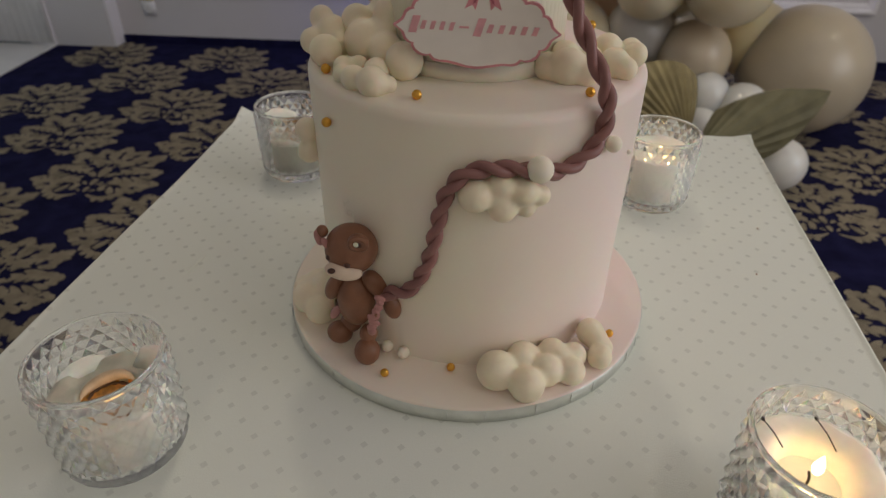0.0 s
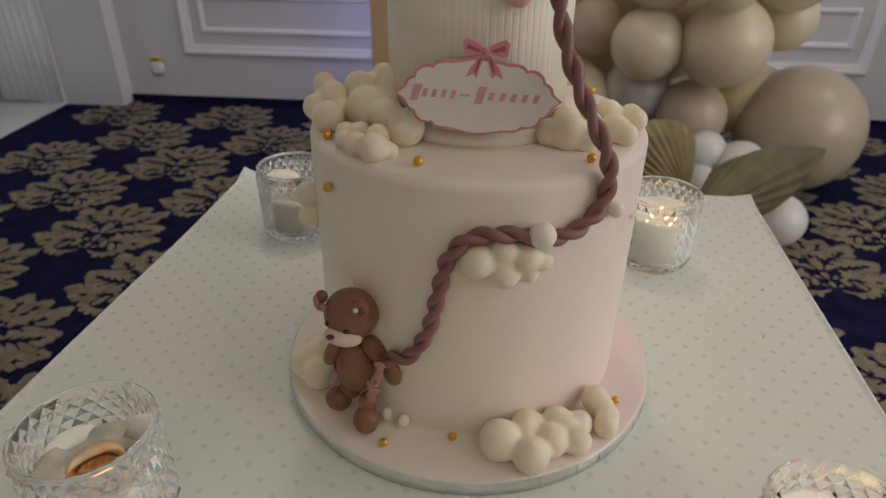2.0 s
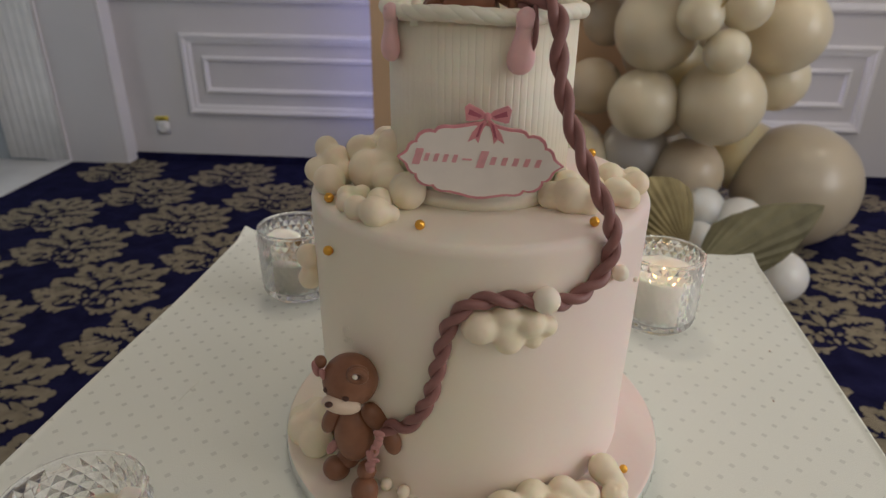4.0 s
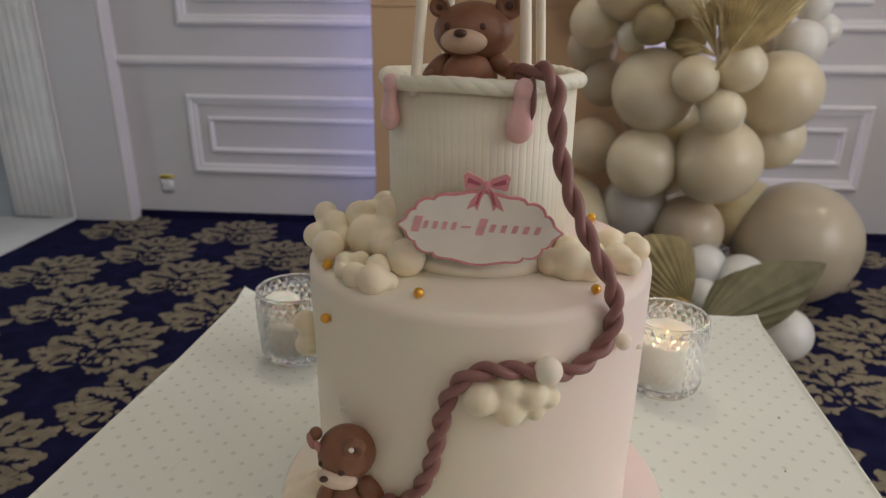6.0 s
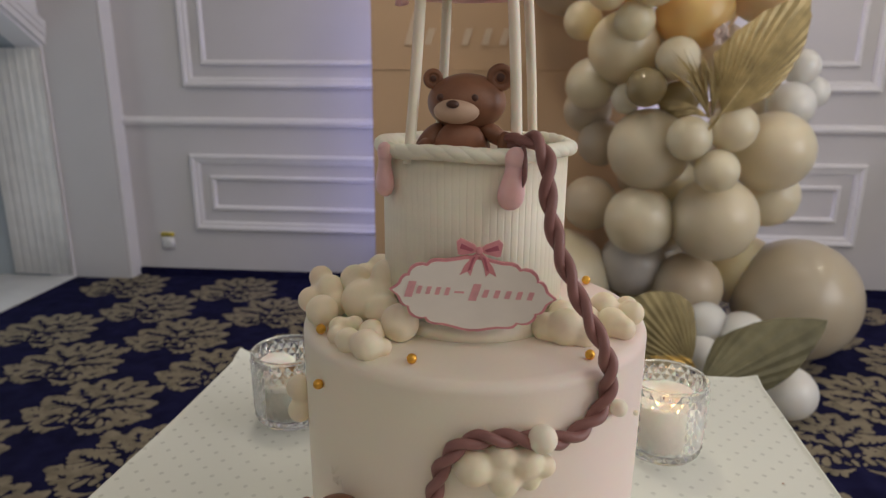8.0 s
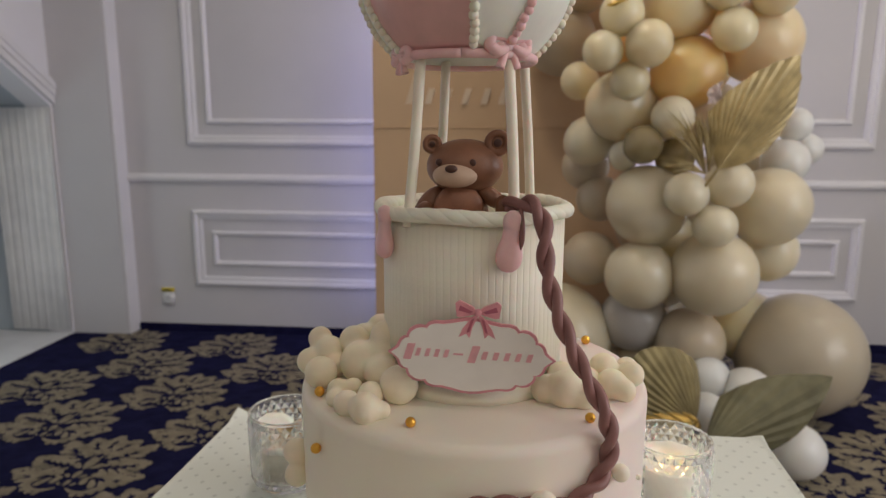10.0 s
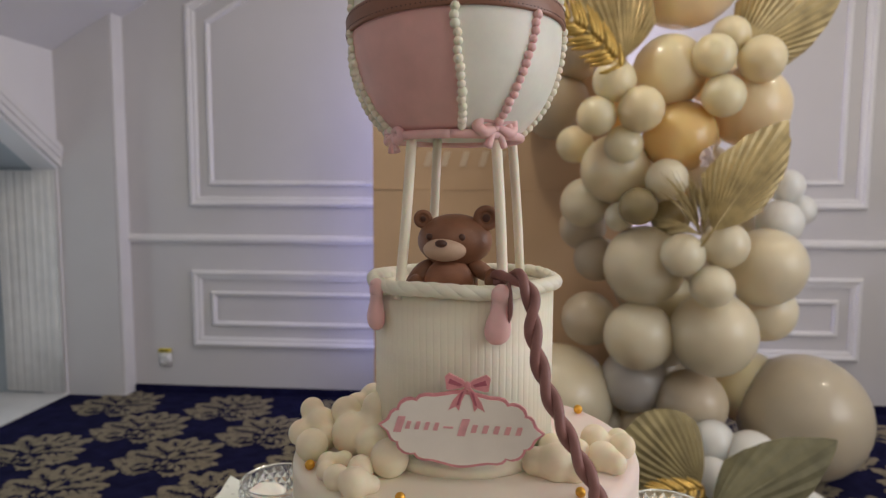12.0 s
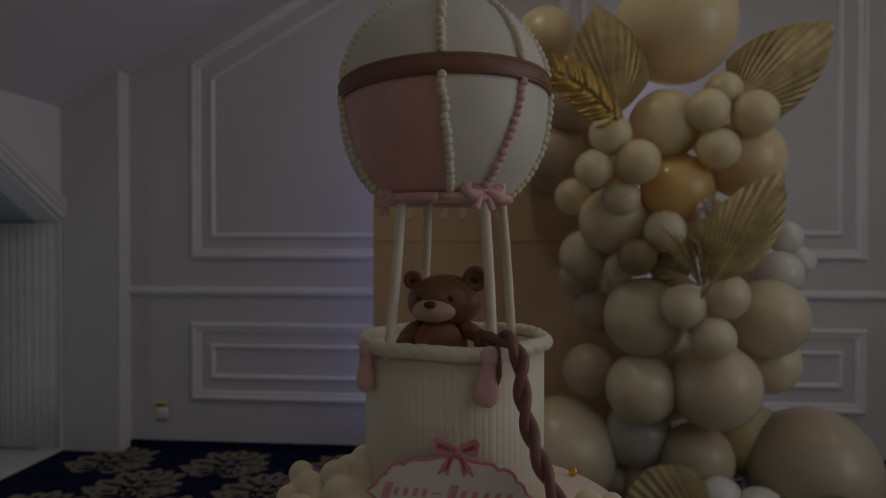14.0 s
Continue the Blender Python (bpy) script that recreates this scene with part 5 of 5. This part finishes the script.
UPPER = [
    (0.679, 2.6, 1.977, 0.229, "apricot"), (0.624, 2.55, 1.577, 0.134, "apricot"), (0.745, 2.42, 1.61, 0.077, "butter"), (0.811, 2.46, 1.685, 0.068, "butter"),
    (0.908, 2.42, 1.596, 0.081, "butter"), (0.782, 2.42, 1.471, 0.076, "butter"), (0.929, 2.58, 1.451, 0.149, "apricot"), (0.407, 2.45, 1.532, 0.078, "butter"),
    (0.349, 2.45, 1.407, 0.072, "butter"), (0.499, 2.42, 1.426, 0.081, "butter"), (0.673, 2.55, 1.34, 0.136, "peach"), (0.452, 2.48, 1.305, 0.071, "butter"),
    (0.445, 2.6, 1.219, 0.132, "butter"), (0.306, 2.75, 1.326, 0.077, "butter"), (0.242, 2.95, 1.511, 0.15, "sand"), (0.30, 2.9, 1.75, 0.15, "sand"), (0.2, 2.85, 2.02, 0.13, "butter"),
]
MIDDLE = [
    (0.346, 2.7, 1.088, 0.099, "cream"), (0.605, 2.45, 1.178, 0.076, "cream"), (0.505, 2.45, 1.079, 0.07, "olive"), (0.459, 2.55, 1.037, 0.056, "cream"),
    (0.647, 2.55, 1.032, 0.073, "olive"), (1.132, 2.7, 1.156, 0.067, "white"), (1.091, 2.65, 1.013, 0.088, "white"), (1.207, 2.75, 1.061, 0.064, "white"),
    (0.557, 2.55, 0.849, 0.152, "cream"), (0.651, 2.38, 0.909, 0.078, "cream"), (0.802, 2.4, 0.945, 0.085, "cream"), (1.015, 2.58, 0.845, 0.149, "cream"),
    (0.752, 2.36, 0.8, 0.076, "cream"), (0.804, 2.5, 0.6, 0.161, "cream"), (0.545, 2.55, 0.576, 0.134, "cream"), (0.378, 2.75, 0.601, 0.114, "sand"),
    (0.415, 2.8, 0.849, 0.096, "sand"), (1.071, 2.7, 0.653, 0.12, "cream"), (0.69, 2.74, 0.715, 0.115, "cream"),
]
LOWER = [
    (0.246, 2.75, 0.25, 0.236, "cream"), (0.562, 2.7, 0.357, 0.135, "grey"), (0.766, 2.6, 0.295, 0.139, "sand"), (1.034, 2.75, 0.323, 0.15, "apricot"),
    (1.200, 2.62, 0.250, 0.247, "taupe"), (0.802, 2.45, 0.2, 0.084, "white"), (0.924, 2.4, 0.172, 0.092, "white"), (0.756, 2.3, 0.124, 0.077, "white"),
    (0.471, 2.75, 0.15, 0.072, "sand"), (0.983, 2.1, 0.093, 0.0915, "white"), (0.62, 2.75, 0.14, 0.13, "sand"),
]
BEHIND = [
    (0.60, 2.74, 1.14, 0.13, "sand"), (0.86, 2.84, 1.20, 0.13, "sand"), (0.76, 2.80, 0.80, 0.13, "sand"), (0.88, 2.84, 1.62, 0.125, "apricot"),
    (0.52, 2.82, 1.50, 0.12, "peach"), (0.70, 2.82, 0.50, 0.12, "sand"), (0.92, 2.88, 0.47, 0.14, "sand"), (0.70, 2.88, 0.36, 0.12, "sand"), (0.62, 2.86, 0.72, 0.12, "sand"), (0.80, 2.80, 1.38, 0.11, "peach"), (0.95, 2.82, 1.0, 0.11, "cream"), (0.36, 2.86, 0.98, 0.10, "sand"),
]
for k, (x, y, z, r, colour) in enumerate(UPPER + MIDDLE + LOWER + BEHIND):
    party_balloon(x, y, z, r, colour, 1.03 + 0.05 * math.sin(k * 2.3), spin=(k * 47) % 90 - 45)


# ---- palm leaves ----
def palm_leaf(base, tip, width, face, colour, label, pleats=13, peak=0.5, droop=0.03, depth=0.012, blunt=0.0):
    """A pleated spear leaf from base to tip; face is the way that it looks, peak where it is widest."""
    base, tip = Vector(base), Vector(tip)
    along = tip - base
    ahead = along.normalized()
    face = (Vector(face) - ahead * Vector(face).dot(ahead)).normalized()
    across = ahead.cross(face)
    leaf = empty("palm_leaf", base)
    rows, cols = 8, pleats * 2
    wide = math.atan2(width / 2, along.length * peak)
    bm = bmesh.new()
    grid = []
    for k in range(cols + 1):
        c = 2 * k / cols - 1
        ang = c * wide * 1.25
        ragged = 1 + 0.03 * noise.noise(Vector((k * 0.9, 1.7, base.x * 9)))
        far = along.length * ragged * (1 - (1 - peak * 0.78) * (1 - (1 - abs(c)) ** 1.25) if blunt == 0 else 1 - 0.25 * c * c)
        col = []
        for j in range(rows + 1):
            s = j / rows
            zig = (depth if k % 2 else -depth) * min(1.0, s * 1.4) * (1 - 0.5 * s * s)
            sweep = ang * (1 - 0.22 * s)
            col.append(bm.verts.new(base + ahead * (far * s * math.cos(sweep)) + across * (far * s * math.sin(sweep)) + face * (zig * 0.5 - 0.10 * width * c * c * s - droop * s * s)))
        grid.append(col)
    for a, b in zip(grid, grid[1:]):
        for j in range(rows):
            if j == 0:
                bm.faces.new((a[0], b[1], a[1]))
            else:
                bm.faces.new((a[j], b[j], b[j + 1], a[j + 1]))
    bmesh.ops.remove_doubles(bm, verts=bm.verts, dist=1e-6)
    blade = part("blade", bm, colour, leaf, smooth=False)
    blade.modifiers.new("thick", "SOLIDIFY").thickness = 0.0015
    bm = bmesh.new()
    add_tube(bm, [base - ahead * 0.09, base, base + along * 0.5 - face * 0.004], [0.005, 0.0045, 0.002], 8)
    part("stem", plain(bm), colour, leaf)
    return tagged(leaf, label, "palm leaf", "palm leaves in the garland")


palm_leaf((0.43, 2.40, 1.60), (0.355, 2.44, 2.02), 0.60, (-0.1, -1, 0.15), LEAF, "shiny gold pleated palm leaf tucked among balloons", peak=0.6, pleats=18, depth=0.012)
palm_leaf((0.84, 2.46, 1.62), (1.21, 2.46, 1.935), 0.58, (0.1, -1, 0.1), LEAF, "gold pleated palm leaf spreading from small balloons", peak=0.55, pleats=19, depth=0.009)
palm_leaf((0.735, 2.33, 1.00), (0.99, 2.34, 1.38), 0.44, (0.15, -1, 0.1), LEAF, "gold pleated palm leaf spreading over cream balloons", peak=0.55, pleats=18, depth=0.011)
palm_leaf((0.66, 2.12, 0.165), (0.475, 2.22, 0.365), 0.56, (0.0, -1, 0.5), LEAF_FAN, "olive-gold fan-shaped palm leaf standing on the carpet", peak=0.72, pleats=15, depth=0.012, blunt=0.6)
palm_leaf((0.655, 2.0, 0.135), (1.045, 2.03, 0.385), 0.36, (0.12, -1, 0.55), LEAF_DRY, "olive-gold palm leaf leaning over white balloons", peak=0.5, pleats=11, depth=0.006)


def feather_frond(base, tip, wide, face, count, label):
    """A gilded frond: narrow folded blades on both sides of a bowed spine."""
    base, tip = Vector(base), Vector(tip)
    ahead = (tip - base).normalized()
    face = (Vector(face) - ahead * Vector(face).dot(ahead)).normalized()
    across = ahead.cross(face)
    long_ = (tip - base).length
    spine = glide([base, base + (tip - base) * 0.5 + across * long_ * 0.07, tip], 8)
    top = empty("palm_frond", base)
    bm = bmesh.new()
    add_tube(bm, spine, [0.0035 - 0.0028 * k / (len(spine) - 1) for k in range(len(spine))], 8)
    part("stem", plain(bm), GILT, top)
    for k in range(count):
        s = (k + 0.5) / count
        root = spine[int(s * (len(spine) - 1))]
        reach = wide * (0.45 + 0.55 * math.sin(math.pi * (0.15 + 0.75 * s)))
        for q in (-1, 1):
            bm = bmesh.new()
            out = (ahead * (0.55 + 0.5 * s) + across * q).normalized()
            side = out.cross(face)
            rows_ = []
            for j in range(6):
                t = j / 5
                mid_ = root + out * reach * t + ahead * reach * 0.18 * t * t - face * (0.22 * reach * t * t) + face * 0.004
                half_ = 0.5 * long_ / count * (1.15 - 0.9 * t * t) * (0.5 + min(0.5, t * 2))
                rows_.append([bm.verts.new(mid_ + side * half_ * u + face * (0.5 * half_ * (1 - abs(u)))) for u in (-1, 0, 1)])
            for a, b in zip(rows_, rows_[1:]):
                for u in (0, 1):
                    bm.faces.new((a[u], a[u + 1], b[u + 1], b[u]))
            blade = part("blade", bm, GILT, top)
            blade.modifiers.new("thick", "SOLIDIFY").thickness = 0.0012
    return tagged(top, label, "palm frond", "palm leaves in the garland")


feather_frond((0.418, 2.388, 1.572), (0.19, 2.29, 1.725), 0.095, (-0.1, -1, 0.1), 12, "bright gold feathered palm frond beside small cream balloons")
feather_frond((0.66, 2.09, 0.185), (0.47, 2.03, 0.145), 0.07, (0.0, -1, 0.5), 11, "bright gold feathered palm frond low by the fan leaf")

# crumpled scrap of pale foil caught between balloons
bm = bmesh.new()
rng = random.Random(17)
sheet = [[bm.verts.new((0.706 + 0.011 * i + rng.uniform(-0.004, 0.004), 2.398 + rng.uniform(-0.012, 0.012), 1.215 + 0.020 * j + 0.006 * i + rng.uniform(-0.005, 0.005))) for i in range(5)] for j in range(4)]
for a, b in zip(sheet, sheet[1:]):
    for i in range(4):
        bm.faces.new((a[i], a[i + 1], b[i + 1], b[i]))
scrap = tagged(obj("foil_scrap", bm, mat("pearl_foil", (0.86, 0.74, 0.72), 0.25, metal=0.3, vary=0.1, scale=60), False), "crumpled scrap of pale pearly foil among balloons", "foil")
scrap.modifiers.new("thick", "SOLIDIFY").thickness = 0.001


def dry_frond(base, tip, spread, count, seed):
    """A dried frond of many thin blades."""
    rng = random.Random(seed)
    base, tip = Vector(base), Vector(tip)
    top = empty("dry_frond", base)
    for k in range(count):
        bm = bmesh.new()
        end = tip + Vector((rng.uniform(-1, 1) * spread, rng.uniform(-0.6, 0.4) * spread, rng.uniform(-1, 0.6) * spread))
        start = base + (tip - base) * rng.uniform(0, 0.35)
        mid_ = (start + end) / 2 + Vector((0, -0.01, 0.012))
        add_tube(bm, glide([start, mid_, end], 3), [0.0030, 0.0032, 0.0030, 0.0026, 0.0020, 0.0012, 0.0004][: 7], 5)
        part("blade", plain(bm), LEAF, top)
    return tagged(top, "gold-sprayed dried grass frond between balloons", "dried frond")


dry_frond((0.70, 2.34, 0.985), (0.60, 2.31, 1.17), 0.06, 40, 4)
dry_frond((0.70, 2.34, 0.985), (0.57, 2.31, 1.02), 0.045, 24, 9)
dry_frond((0.71, 2.34, 0.99), (0.69, 2.30, 1.19), 0.045, 22, 12)

# ---- woven damask flowers of the carpet ----


def add_lobe(verts, faces, x, y, ang, length, width):
    """One rounded lobe of a leaf, flat on the floor, from its root outward."""
    a, start = radians(ang), len(verts)
    lift = 0.00002 * (len(faces) % 60)
    for k in range(10):
        w = 2 * math.pi * k / 10
        u, v = length * (0.5 - 0.5 * math.cos(w)), width / 2 * math.sin(w) * (0.75 + 0.25 * math.cos(w - math.pi))
        verts.append((x + u * math.cos(a) - v * math.sin(a), y + u * math.sin(a) + v * math.cos(a), lift))
    faces.append(tuple(range(start, start + 10)))


def add_acanthus(verts, faces, x, y, ang, length, width, curl, lobes, side=0):
    """A scalloped leaf: rounded lobes on both flanks of a curved spine, with a bare vein between them."""
    d, step = radians(ang), length / lobes
    for k in range(lobes):
        s = k / (lobes - 1)
        grow = width * (0.55 + 0.45 * math.sin(math.pi * (0.2 + 0.75 * s)))
        for flank in (-1, 1):
            if side and flank != side:
                continue
            px, py = x - flank * math.sin(d) * width * 0.09, y + flank * math.cos(d) * width * 0.09
            add_lobe(verts, faces, px, py, math.degrees(d) + flank * (52 - 22 * s), grow * 0.95, step * 1.08)
        x, y = x + math.cos(d) * step, y + math.sin(d) * step
        d += radians(curl) / lobes
    add_lobe(verts, faces, x - math.cos(d) * step * 0.6, y - math.sin(d) * step * 0.6, math.degrees(d), width * 0.62, step * 1.6)


def add_scroll(verts, faces, x, y, ang, turn, length, width, side):
    """A curled tendril with scallops along its outer edge."""
    d, count = radians(ang), 11
    step = length / count
    for k in range(count):
        add_lobe(verts, faces, x, y, math.degrees(d), step * 2.4, width * (0.62 + 0.38 * math.sin(math.pi * k / 10)))
        if 1 < k < 9:
            add_lobe(verts, faces, x, y, math.degrees(d) - side * 58, width * 1.25, step * 1.25)
        x, y = x + math.cos(d) * step, y + math.sin(d) * step
        d += side * radians(turn) / count * (0.5 + k / count)


def damask():
    """One flower, about one unit high and wide; the right half is listed and mirrored."""
    verts, faces = [], []
    leaves = [
        (0.045, 0.16, 66, 0.24, 0.13, -18, 4), (0.10, 0.09, 34, 0.27, 0.15, 20, 4), (0.12, -0.02, 4, 0.30, 0.15, 28, 5),
        (0.10, -0.13, -26, 0.32, 0.14, 52, 5), (0.27, 0.22, 52, 0.13, 0.09, 10, 3), (0.34, -0.10, -16, 0.15, 0.08, 40, 3),
    ]
    for x, y, a, l, w, c, n in leaves:
        add_acanthus(verts, faces, x, y, a, l, w, c, n)
        add_acanthus(verts, faces, -x, y, 180 - a, l, w, -c, n)
        if a == 4:
            add_scroll(verts, faces, 0.03, -0.29, -30, 290, 0.52, 0.055, 1)
            add_scroll(verts, faces, -0.03, -0.29, 210, 290, 0.52, 0.055, -1)
    add_acanthus(verts, faces, 0, 0.16, 90, 0.26, 0.13, 0, 4)
    for y, l, w in ((-0.05, 0.17, 0.11), (-0.17, 0.10, 0.07), (-0.27, 0.08, 0.05)):
        add_lobe(verts, faces, 0, y, 90, l, w)
        for q in (-1, 1):
            add_lobe(verts, faces, q * 0.035, y + 0.01, 90 - q * 48, l * 0.62, w * 0.62)
    for q in (-1, 1):
        for k in range(5):
            add_lobe(verts, faces, q * (0.03 + 0.028 * k), 0.10 + 0.012 * k, 90 - q * 20 * k, 0.05, 0.024)
    return verts, faces


base_v, base_f = damask()
base_v = np.array(base_v)
STEP_X, STEP_Y, FIRST = 0.308, 0.312, (-1.38, 1.93)
all_v, all_f = [], []
for i in range(-12, 18):
    for j in range(-20, 8):
        if (i + j) % 2:
            continue
        x, y = FIRST[0] + i * STEP_X, FIRST[1] + j * STEP_Y
        if not (-2.0 < x < 2.9 and -3.8 < y < 3.35) and not (-2.33 + 0.27 < x < 2.9 and -3.8 < y < 3.3):
            if not (-2.2 < x < 2.9 and -3.8 < y < 3.3):
                continue
        flip = 1 if j % 2 else -1
        v = base_v.copy()
        v[:, 0] = np.clip(v[:, 0] * 0.455 * flip + x, -2.325, 3.09)
        v[:, 1] = np.clip(v[:, 1] * 0.475 + y + 0.02, -3.99, 3.425)
        v[:, 2] += 0.002
        start = sum(len(a) for a in all_v)
        all_v.append(v)
        all_f += [tuple(k + start for k in f) for f in base_f]
me = bpy.data.meshes.new("carpet_flowers")
me.from_pydata(np.concatenate(all_v).tolist(), [], all_f)
me.materials.append(BEIGE)
flowers = new("carpet_flowers", me)
tagged(flowers, "beige damask flower pattern woven into the navy carpet", "carpet pattern", kind="stuff")
